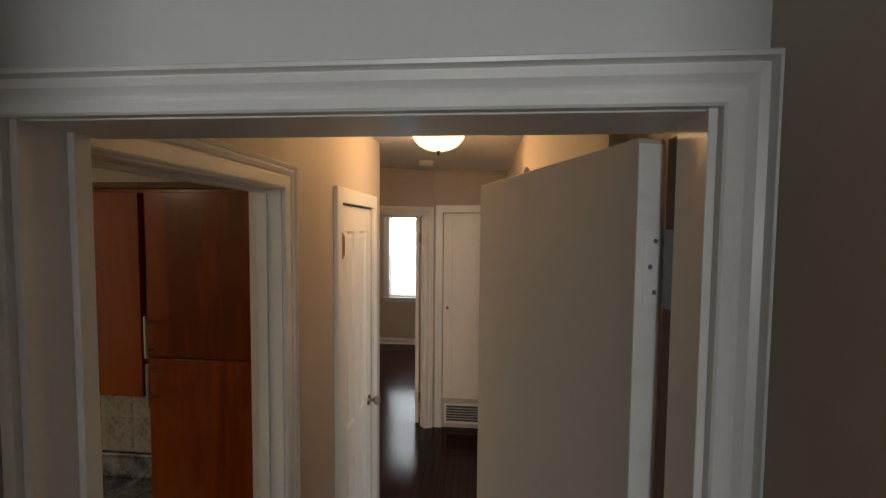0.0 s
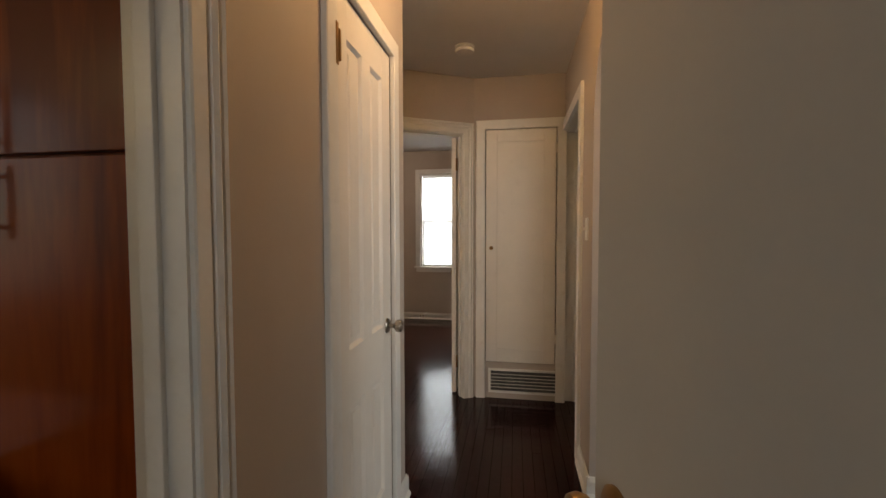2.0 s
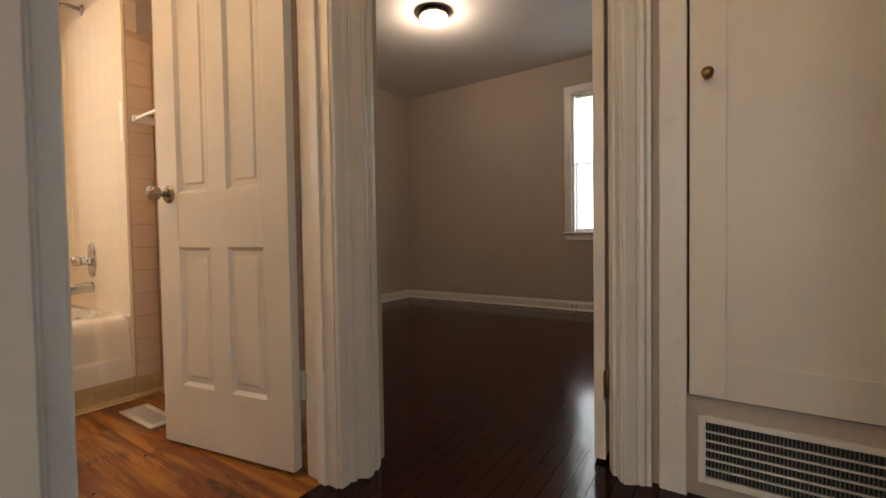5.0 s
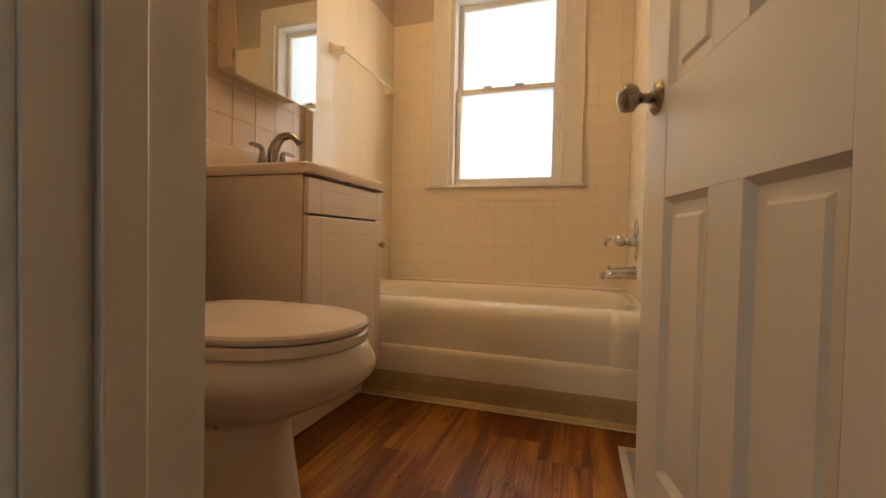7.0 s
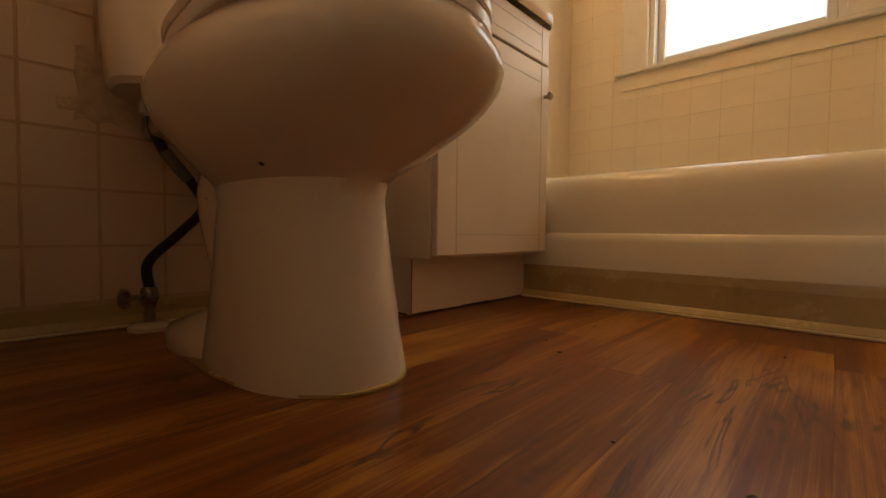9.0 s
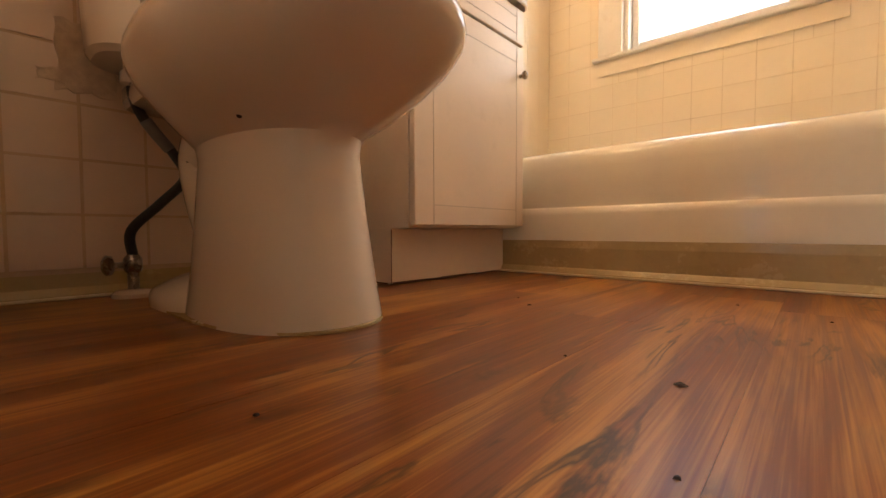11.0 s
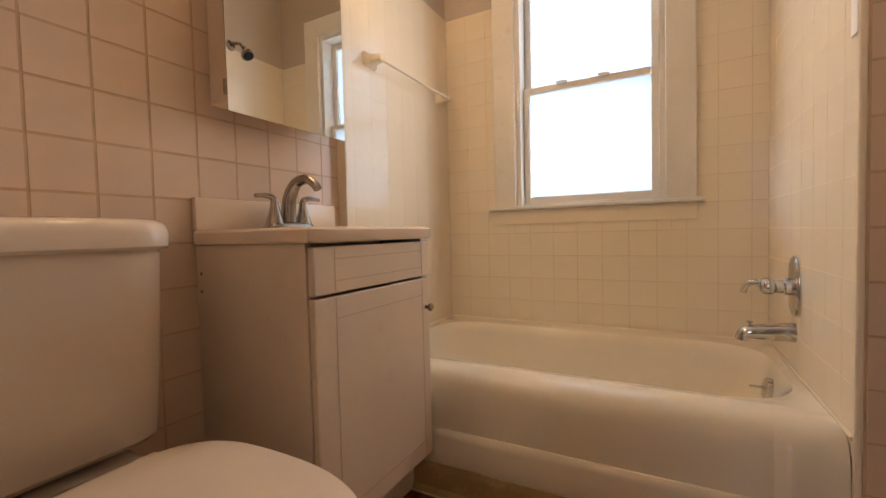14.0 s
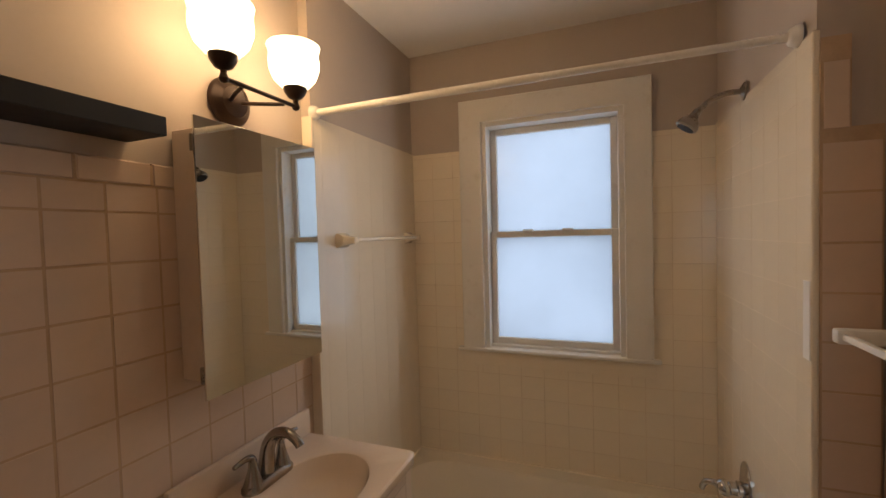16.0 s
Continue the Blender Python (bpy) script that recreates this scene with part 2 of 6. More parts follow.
def frosted(name, colour):
    """Obscured pane: light passes and spreads, with a faint cloudy relief."""
    m = bpy.data.materials.new(name)
    m.use_nodes = True
    n, l = m.node_tree.nodes, m.node_tree.links
    n.remove(n["Principled BSDF"])
    co = n.new("ShaderNodeTexCoord")
    noi = n.new("ShaderNodeTexNoise")
    noi.inputs["Scale"].default_value, noi.inputs["Detail"].default_value = 2.4, 5
    l.new(co.outputs["Object"], noi.inputs["Vector"])
    ramp = n.new("ShaderNodeValToRGB")
    ramp.color_ramp.elements[0].position, ramp.color_ramp.elements[1].position = 0.35, 0.7
    ramp.color_ramp.elements[0].color = (*[c * 0.90 for c in colour], 1)
    ramp.color_ramp.elements[1].color = (*colour, 1)
    l.new(noi.outputs["Fac"], ramp.inputs[0])
    tr, gl, mx = n.new("ShaderNodeBsdfTranslucent"), n.new("ShaderNodeBsdfGlossy"), n.new("ShaderNodeMixShader")
    gl.inputs["Roughness"].default_value = 0.25
    mx.inputs[0].default_value = 0.06
    l.new(ramp.outputs[0], tr.inputs["Color"])
    l.new(tr.outputs[0], mx.inputs[1])
    l.new(gl.outputs[0], mx.inputs[2])
    l.new(mx.outputs[0], n["Material Output"].inputs["Surface"])
    return m


def clear_pane(name):
    m = bpy.data.materials.new(name)
    m.use_nodes = True
    b = m.node_tree.nodes["Principled BSDF"]
    b.inputs["Transmission Weight"].default_value, b.inputs["Roughness"].default_value, b.inputs["IOR"].default_value = 1.0, 0.02, 1.1
    return m


PAINT = mat("taupe_wall_paint", (0.47, 0.395, 0.332), 0.62, var=0.04, bump=0.06, bump_scale=220)
PAINT_COOL = mat("pale_grey_wall_paint", (0.62, 0.61, 0.57), 0.6, var=0.04, bump=0.06, bump_scale=220)
CEIL = mat("ceiling_paint", (0.72, 0.69, 0.66), 0.8, var=0.03, bump=0.08, bump_scale=160)
TRIM = mat("white_trim_paint", (0.74, 0.71, 0.66), 0.33, var=0.05, bump=0.05, bump_scale=45, dirt=0.25, dirt_colour=(0.45, 0.36, 0.27))
DOOR = mat("white_door_paint", (0.74, 0.68, 0.60), 0.38, var=0.04, bump=0.07, bump_scale=70, dirt=0.12, dirt_colour=(0.45, 0.36, 0.27))
SLAB = mat("taupe_door_paint", (0.47, 0.415, 0.35), 0.42, var=0.04, bump=0.05, bump_scale=120)
TILE = mat("beige_glazed_tile", (0.64, 0.487, 0.372), 0.16, var=0.05, scale=3, coat=0.3)
GROUT = mat("tan_grout", (0.50, 0.35, 0.225), 0.85, var=0.15, scale=20)
GLAZE = mat("reglazed_cream_tile", (0.82, 0.718, 0.568), 0.12, var=0.03, scale=3, coat=0.3)
GLAZE_JOINT = mat("cream_joint", (0.69, 0.575, 0.425), 0.4, var=0.12, scale=4, dirt=0.85, dirt_colour=(0.44, 0.30, 0.17))
TUB = mat("cream_tub_enamel", (0.80, 0.725, 0.60), 0.10, var=0.03, scale=3, coat=0.35, bump=0.02, bump_scale=9, dirt=0.10, dirt_colour=(0.62, 0.50, 0.36))
CHINA = mat("bone_china", (0.66, 0.56, 0.465), 0.09, var=0.02, scale=3, coat=0.5)
SEAT = mat("bone_plastic", (0.70, 0.60, 0.505), 0.22, var=0.03)
MARBLE = mat("bone_cultured_marble", (0.79, 0.65, 0.52), 0.14, var=0.04, scale=4, coat=0.3)
FOIL = mat("white_vanity_foil", (0.73, 0.605, 0.485), 0.36, var=0.04, dirt=0.10)
COVE = mat("tan_vinyl_base", (0.45, 0.335, 0.165), 0.25, var=0.10, scale=8, dirt=0.3, dirt_colour=(0.22, 0.16, 0.09))
CAULK = mat("cream_caulk", (0.66, 0.55, 0.36), 0.5, var=0.10, scale=20)
CHROME = mat("chrome", (0.58, 0.56, 0.54), 0.09, 1.0, var=0.03)
FAUCET = mat("dull_faucet_metal", (0.36, 0.33, 0.30), 0.16, 1.0, var=0.08, scale=20)
NICKEL = mat("worn_nickel", (0.36, 0.31, 0.26), 0.26, 1.0, var=0.15, scale=30)
STEEL = mat("brushed_steel", (0.55, 0.52, 0.48), 0.30, 1.0, var=0.10, scale=30)
BRONZE = mat("oil_rubbed_bronze", (0.035, 0.02, 0.014), 0.33, 0.7, var=0.3, scale=20)
BRASS = mat("aged_brass", (0.35, 0.20, 0.08), 0.35, 1.0, var=0.2, scale=30)
# foil tone darkened for the shade inside the vanity's grooves
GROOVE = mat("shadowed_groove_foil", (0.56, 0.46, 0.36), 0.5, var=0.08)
STAIN = mat("bare_stained_wood", (0.13, 0.052, 0.02), 0.6, var=0.25, scale=12)
MORTAR = mat("old_mortar_smear", (0.50, 0.38, 0.275), 0.85, var=0.25, scale=40, bump=0.4, bump_scale=120)
TEAL = mat("dark_blue_plastic", (0.02, 0.035, 0.045), 0.4, var=0.2)
BLACK = mat("black_laminate", (0.006, 0.0055, 0.006), 0.6, var=0.2, scale=15)
RUBBER = mat("dark_braided_hose", (0.03, 0.028, 0.027), 0.45, 0.3, var=0.3, scale=80, bump=0.6, bump_scale=400)
CRUMB = mat("brown_crumb", (0.035, 0.018, 0.010), 0.8, var=0.3)
# near-black colour stands in for the shade behind grille and register louvres
LOUVRE_SHADE = mat("louvre_gap_shade", (0.02, 0.015, 0.012), 0.8, var=0.2)
PLASTIC = mat("white_plastic", (0.80, 0.77, 0.72), 0.35, var=0.03)
VENT = mat("painted_vent_metal", (0.62, 0.58, 0.51), 0.4, 0.2, var=0.08, dirt=0.2)
GREY = mat("grey_louvre_metal", (0.20, 0.20, 0.20), 0.4, 0.4, var=0.12)
ROD = mat("white_rod_enamel", (0.78, 0.74, 0.68), 0.25, var=0.04)
BLIND = mat("white_blind_slat", (0.85, 0.85, 0.84), 0.4, var=0.03)
VINYL = plank_print("wood_look_vinyl_plank", ((0.090, 0.0185, 0.0032), (0.182, 0.046, 0.0072), (0.40, 0.170, 0.034), (0.026, 0.007, 0.0026)), 0.30)
OAK = wood("dark_stained_oak_floor", (0.009, 0.0011, 0.0010), (0.018, 0.0023, 0.0018), (0.034, 0.0052, 0.0033), 0.12, 1, grain=24, coat=0.0, piece_var=0.14, bump=0.26, spec=0.24, wave=0.20)
CHERRY = wood("cherry_cabinet_wood", (0.155, 0.025, 0.003), (0.25, 0.047, 0.0055), (0.33, 0.074, 0.009), 0.42, 2, grain=5, coat=0.28, piece_var=0.1, bump=0.03, spec=0.1)
GRANITE = stone("grey_green_granite", ((0.02, 0.022, 0.018), (0.12, 0.12, 0.10), (0.28, 0.27, 0.23)), 14, 0.18)
SPLASH = stone("mottled_stone_tile", ((0.14, 0.12, 0.09), (0.36, 0.32, 0.26), (0.50, 0.46, 0.39)), 5, 0.4)
PANE = frosted("obscure_glass", (0.49, 0.56, 0.665))
CLEAR = clear_pane("window_glass")
SHADE_HALL = glow("lit_dome_glass", (1.0, 0.66, 0.30), 3.6)
SHADE_BED = glow("lit_bedroom_glass", (1.0, 0.80, 0.55), 4.0)
SHADE_BATH = glow("lit_sconce_glass", (1.0, 0.74, 0.43), 14.0)
MIRROR = bpy.data.materials.new("mirror_glass")
MIRROR.use_nodes = True
MIRROR.node_tree.nodes["Principled BSDF"].inputs["Metallic"].default_value = 1.0
MIRROR.node_tree.nodes["Principled BSDF"].inputs["Roughness"].default_value = 0.015
MIRROR.node_tree.nodes["Principled BSDF"].inputs["Base Color"].default_value = (0.74, 0.735, 0.68, 1)


# ---- mesh helpers ----
BASES = {}


def mesh_object(name, bm, material, smooth=False):
    bmesh.ops.recalc_face_normals(bm, faces=bm.faces[:])
    me = bpy.data.meshes.new(name)
    bm.to_mesh(me)
    bm.free()
    me.materials.append(material)
    if smooth:
        for p in me.polygons:
            p.use_smooth = True
        me.set_sharp_from_angle(angle=radians(38))
    return new(name, me)


def structure(name, bm, material, label, category, smooth=False):
    return tagged(mesh_object(name, bm, material, smooth), label, category, kind="structure")


def thing(name, base, label, category, group="", kind="", m=None):
    """An Empty at the base; parts of an unrotated thing are given in world coordinates, those of a rotated one (m) in its own."""
    e = new(name)
    e.empty_display_size = 0.1
    if m is None:
        e.location = base
        BASES[e.name] = Vector(base)
    else:
        e.matrix_world = m
        BASES[e.name] = Vector((0, 0, 0))
    return tagged(e, label, category, group, kind)


def part(name, bm, material, parent, label="", smooth=False):
    top = parent
    while top.parent:
        top = top.parent
    shift = BASES.get(top.name, Vector((0, 0, 0)))
    bmesh.ops.translate(bm, verts=bm.verts[:], vec=-shift)
    ob = mesh_object(name, bm, material, smooth)
    ob.parent = parent
    return tagged(ob, label)


def box(bm, a, b, bevel=0.0, seg=2):
    """Adds a box between two corners, its edges rounded."""
    lo, hi = [min(p, q) for p, q in zip(a, b)], [max(p, q) for p, q in zip(a, b)]
    r = bmesh.ops.create_cube(bm, size=1.0)
    for v in r["verts"]:
        v.co = Vector([(lo[i] + hi[i]) / 2 + v.co[i] * (hi[i] - lo[i]) for i in range(3)])
    if bevel:
        es = list({e for v in r["verts"] for e in v.link_edges})
        bmesh.ops.bevel(bm, geom=es, offset=bevel, segments=seg, profile=0.5, affect="EDGES")
    return bm


def boxes(*list_, bevel=0.0):
    bm = bmesh.new()
    for a, b in list_:
        box(bm, a, b, bevel)
    return bm


def cyl(bm, p, q, r1, r2=None, n=20, cap=True):
    p, q = Vector(p), Vector(q)
    r2 = r1 if r2 is None else r2
    d = q - p
    turn = d.to_track_quat("Z", "Y").to_matrix().to_4x4()
    bmesh.ops.create_cone(bm, cap_ends=cap, segments=n, radius1=r1, radius2=r2, depth=d.length, matrix=Matrix.Translation((p + q) / 2) @ turn)
    return bm


def lathe(bm, centre, axis, profile, n=28):
    """Turns (radius, along) pairs round an axis from the centre."""
    turn = Vector(axis).to_track_quat("Z", "Y").to_matrix()
    rings = []
    for r, a in profile:
        rings.append([bm.verts.new(Vector(centre) + turn @ Vector((r * math.cos(2 * math.pi * i / n), r * math.sin(2 * math.pi * i / n), a))) for i in range(n)])
    skin(bm, rings)
    return bm


def skin(bm, rings, caps=True):
    n = len(rings[0])
    for a, b in zip(rings, rings[1:]):
        for i in range(n):
            bm.faces.new((a[i], a[(i + 1) % n], b[(i + 1) % n], b[i]))
    if caps:
        bm.faces.new(rings[0][::-1])
        bm.faces.new(rings[-1])
    return bm


def tube(bm, points, r, n=12):
    """A bent pipe through points, smoothed between them."""
    ps = [Vector(p) for p in points]
    path = []
    for i in range(len(ps) - 1):
        a, b, c, d = ps[max(i - 1, 0)], ps[i], ps[i + 1], ps[min(i + 2, len(ps) - 1)]
        for k in range(6):
            t = k / 6
            path.append(0.5 * ((2 * b) + (c - a) * t + (2 * a - 5 * b + 4 * c - d) * t * t + (3 * b - a - 3 * c + d) * t ** 3))
    path.append(ps[-1])
    rings = []
    for i, p in enumerate(path):
        d = (path[min(i + 1, len(path) - 1)] - path[max(i - 1, 0)]).normalized()
        u = d.orthogonal().normalized() if i == 0 else (rings_u - d * rings_u.dot(d)).normalized()
        rings_u = u
        w = d.cross(u)
        rr = r if not callable(r) else r(i / (len(path) - 1))
        rings.append([bm.verts.new(p + (u * math.cos(2 * math.pi * k / n) + w * math.sin(2 * math.pi * k / n)) * rr) for k in range(n)])
    return skin(bm, rings)


def rect_ring(bm, x0, x1, y0, y1, z, r, n=72):
    """A rounded rectangle's ring; its points lie on even angles from the middle."""
    cx, cy, hx, hy = (x0 + x1) / 2, (y0 + y1) / 2, (x1 - x0) / 2, (y1 - y0) / 2
    r = min(r, hx - 1e-4, hy - 1e-4)
    out = []
    for i in range(n):
        a = 2 * math.pi * (i + 0.5) / n
        c, s = math.cos(a), math.sin(a)
        k = 1 / max(abs(c) / hx, abs(s) / hy)
        x, y = c * k, s * k
        ex, ey = abs(x) - (hx - r), abs(y) - (hy - r)
        if ex > 0 and ey > 0:
            f = r / math.hypot(ex, ey)
            x, y = math.copysign(hx - r + ex * f, x), math.copysign(hy - r + ey * f, y)
        out.append(bm.verts.new((cx + x, cy + y, z)))
    return out


def oval_ring(bm, cx, yb, yf, hw, z, n=48, sharp=2.3, egg=0.0, rear=None):
    out, cy, hy = [], (yb + yf) / 2, (yf - yb) / 2
    for i in range(n):
        a = 2 * math.pi * (i + 0.5) / n
        c, s = math.cos(a), math.sin(a)
        p = 2 / (rear if rear and s < 0 else sharp)
        x = math.copysign(abs(c) ** p, c) * hw * (1 - egg * s)
        out.append(bm.verts.new((cx + x, cy + math.copysign(abs(s) ** p, s) * hy, z)))
    return out


def frame_sweep(bm, origin, along, out, w, h, profile, sill=False):
    """Sweeps a moulding (distance from the opening, depth) up, over and down an opening with mitred corners."""
    o, a, n = Vector(origin), Vector(along).normalized(), Vector(out).normalized()
    z = Vector((0, 0, 1))
    stations = []
    for k in range(4):
        row = []
        for u, d in profile:
            s, t = ((-u, 0), (-u, h + u), (w + u, h + u), (w + u, 0))[k]
            row.append(bm.verts.new(o + a * s + z * t + n * d))
        stations.append(row)
    m = len(profile)
    for r, q in zip(stations, stations[1:]):
        for i in range(m - 1):
            bm.faces.new((r[i], r[i + 1], q[i + 1], q[i]))
    for r in (stations[0], stations[-1]):
        bm.faces.new(r)
    return bm


CASING = ((0.0, 0.0), (0.0, 0.013), (0.004, 0.016), (0.034, 0.017), (0.037, 0.012), (0.041, 0.012), (0.045, 0.019), (0.055, 0.023), (0.061, 0.020), (0.064, 0.016), (0.067, 0.021), (0.074, 0.024), (0.078, 0.020), (0.078, 0.0))
FLAT = ((0.0, 0.0), (0.0, 0.016), (0.003, 0.019), (0.066, 0.019), (0.070, 0.016), (0.070, 0.0))
CROWN = ((0.0, 0.0), (0.0, 0.014), (0.003, 0.017), (0.015, 0.017), (0.0165, 0.009), (0.021, 0.008), (0.026, 0.011), (0.034, 0.018), (0.043, 0.021), (0.0445, 0.012), (0.048, 0.012), (0.051, 0.023), (0.056, 0.024), (0.0585, 0.021), (0.0585, 0.0))
WIDE = ((0.0, 0.0), (0.0, 0.018), (0.003, 0.022), (0.106, 0.022), (0.110, 0.019), (0.110, 0.0))


def casing(name, origin, along, out, w, h, profile, label):
    return structure(name, frame_sweep(bmesh.new(), origin, along, out, w, h, profile), TRIM, label, "trim")


def baseboard(bm, p, q, out, h=0.10, d=0.014):
    p, q, n = Vector((*p, 0)), Vector((*q, 0)), Vector((*out, 0)).normalized()
    prof = ((0, 0), (d + 0.012, 0), (d + 0.012, 0.008), (d + 0.004, 0.018), (d, 0.022), (d, h - 0.022), (d * 0.6, h - 0.008), (d * 0.4, h), (0, h))
    rows = [[bm.verts.new(e + n * a + Vector((0, 0, b + 0.001))) for a, b in prof] for e in (p, q)]
    for i in range(len(prof) - 1):
        bm.faces.new((rows[0][i], rows[0][i + 1], rows[1][i + 1], rows[1][i]))
    bm.faces.new(rows[0])
    bm.faces.new(rows[1])
    return bm


def piece_mesh(name, w, h, d, material, edge=0.0025):
    """A thin piece with eased edges, lying in its own x-y plane and rising to z = d."""
    bm = bmesh.new()
    rings = []
    for e, z in ((0, 0), (0, d * 0.55), (edge, d)):
        rings.append([bm.verts.new((x, y, z)) for x, y in ((-w / 2 + e, -h / 2 + e), (w / 2 - e, -h / 2 + e), (w / 2 - e, h / 2 - e), (-w / 2 + e, h / 2 - e))])
    skin(bm, rings)
    bmesh.ops.recalc_face_normals(bm, faces=bm.faces[:])
    me = bpy.data.meshes.new(name)
    bm.to_mesh(me)
    bm.free()
    me.materials.append(material)
    return me


def lay(name, me, parent, m):
    ob = new(name, me)
    ob.parent = parent
    ob.matrix_basis = m
    return ob


def basis(origin, u, v):
    u, v = Vector(u), Vector(v)
    n = u.cross(v)
    return Matrix.Translation(origin) @ Matrix((u, v, n)).transposed().to_4x4()


def tile_field(parent, m, u0, u1, v0, v1, material, gap=0.0029, depth=0.008, pitch=0.1095, skip=None, jitter=0.0004, edge=0.0014, lean=0.004):
    """Tiles over a rectangle of a wall's own plane; those at the ends are cut. skip: rectangles left out."""
    me = piece_mesh("tile", pitch - gap, pitch - gap, depth, material, edge)
    i = 0
    rng = random.Random(round(u0 * 1000 + v1 * 77))
    u = u0
    while u < u1 - 0.012:
        w = min(pitch, u1 - u)
        v = v0
        while v < v1 - 0.012:
            h = min(pitch, v1 - v)
            cuts = [(u, u + w, v, v + h)]
            for a, b, c, d in skip or ():
                left = []
                for p, q, r, s in cuts:
                    if q <= a or p >= b or s <= c or r >= d:
                        left.append((p, q, r, s))
                        continue
                    if p < a:
                        left.append((p, a, r, s))
                    if q > b:
                        left.append((b, q, r, s))
                    if r < c:
                        left.append((max(p, a), min(q, b), r, c))
                    if s > d:
                        left.append((max(p, a), min(q, b), d, s))
                cuts = left
            for p, q, r, s in cuts:
                if q - p < 0.012 or s - r < 0.012:
                    continue
                tilt = Euler((rng.uniform(-1, 1) * lean, rng.uniform(-1, 1) * lean, 0)).to_matrix().to_4x4()
                lay("tile", me, parent, m @ Matrix.Translation(((p + q) / 2, (r + s) / 2, rng.uniform(-1, 0) * jitter)) @ tilt @ Matrix.Diagonal(((q - p - gap) / (pitch - gap), (s - r - gap) / (pitch - gap), 1, 1)))
                i += 1
            v += pitch
        u += pitch
    return i


# ---- structure ----
H = 2.45


def wall(name, material, label, *bs):
    return structure(name, boxes(*bs), material, label, "wall")


wall_west = wall("wall_bath_west", PAINT, "taupe painted bathroom wall with the window above the tub",
     ((-0.12, -0.10, 0), (0.066, 0.405, H)), ((-0.12, 1.062, 0), (0.066, 1.63, H)), ((-0.12, 0.405, 0), (0.066, 1.062, 0.95)), ((-0.12, 0.405, 2.055), (0.066, 1.062, H)))
wall_south = wall("wall_bath_south", PAINT, "taupe painted wall above tiles behind toilet and vanity", ((0.066, -0.30, 0), (2.18, -0.009, H)))
wing_south = wall("wall_tub_south", PAINT, "painted wing wall at the closed end of the tub", ((0.066, -0.009, 0), (0.885, 0.028, H)))
wing_north = wall("wall_tub_north", PAINT, "painted wing wall carrying the shower fittings", ((0.066, 1.409, 0), (0.925, 1.53, H)))
wall_north = wall("wall_bath_north", PAINT, "taupe painted wall behind the open bathroom door", ((0.066, 1.53, 0), (2.18, 1.63, H)))
wall("wall_bath_east", PAINT, "taupe painted wall with the bathroom doorway",
     ((2.18, -0.30, 0), (2.30, 0.815, H)), ((2.18, 1.43, 0), (2.30, 1.63, H)), ((2.18, 0.815, 2.035), (2.30, 1.43, H)))
wall("wall_hall_west", PAINT, "taupe hall wall with kitchen opening and closet door",
     ((2.77, -1.40, 2.05), (2.87, -0.675, H)), ((2.77, -1.50, 0), (2.87, -1.40, H)), ((2.77, -0.675, 0), (2.87, -0.125, H)), ((2.77, -0.125, 2.03), (2.87, 0.462, H)), ((2.77, 0.462, 0), (2.87, 0.56, H)), ((2.77, -3.1, 0), (2.87, -1.50, H)))
wall("wall_hall_jog", PAINT, "short taupe return wall beside the bathroom door", ((2.30, 0.56, 0), (2.87, 0.66, H)))
wall("wall_hall_north", PAINT, "taupe hall end wall round the linen cupboard",
     ((3.165, 1.945, 2.063), (3.70, 2.06, H)), ((3.02, 1.945, 0), (3.165, 2.06, H)), ((3.70, 1.945, 0), (3.755, 2.06, H)), ((3.165, 1.945, 0), (3.70, 2.06, 0.283)))
wall("wall_linen_back", PAINT, "plain back wall of the linen cupboard", ((3.02, 2.42, 0), (3.885, 2.52, H)), ((3.755, 2.06, 0), (3.885, 2.42, H)), ((3.02, 2.06, 0), (3.12, 2.42, H)))

# angled wall with the bedroom doorway
CORNER_A, CORNER_B = Vector((2.30, 1.50, 0)), Vector((3.08, 1.945, 0))
ANG = math.atan2(CORNER_B.y - CORNER_A.y, CORNER_B.x - CORNER_A.x)
ANGLED = Matrix.Translation(CORNER_A) @ Matrix.Rotation(ANG, 4, "Z")
LEN = (CORNER_B - CORNER_A).length
D0, D1, DT = 0.040, 0.815, 0.095
bm = boxes(((-0.06, 0, 0), (D0, DT, H)), ((D1, 0, 0), (LEN + 0.03, DT, H)), ((D0, 0, 2.035), (D1, DT, H)))
bmesh.ops.transform(bm, matrix=ANGLED, verts=bm.verts[:])
structure("wall_bedroom_door", bm, PAINT, "angled taupe wall with the bedroom doorway", "wall")

# east wall of the hall: doorway to the east room, arched opening to the living room
bm = boxes(((3.755, 1.165, 2.035), (3.885, 1.945, H)), ((3.757, 1.985, 0), (3.885, 2.06, H)), ((3.757, 1.945, 2.035), (3.885, 1.985, H)), ((3.755, 0.80, 0), (3.885, 1.165, H)), ((3.755, -1.15, 0), (3.885, -0.10, H)), ((3.79, -1.36, 0), (3.885, -1.15, H)))
AY, AR, SPRING = 0.35, 0.45, 1.80
arc = [(AY + AR * math.cos(math.pi * i / 20), SPRING + AR * math.sin(math.pi * i / 20)) for i in range(21)]
loop = [(0.80, H), (0.80, SPRING)] + arc[1:-1] + [(-0.10, SPRING), (-0.10, H)]
fronts = [[bm.verts.new((x, y, z)) for y, z in loop] for x in (3.755, 3.885)]
for i in range(len(loop)):
    j = (i + 1) % len(loop)
    bm.faces.new((fronts[0][i], fronts[0][j], fronts[1][j], fronts[1][i]))
bm.faces.new(fronts[0])
bm.faces.new(fronts[1][::-1])
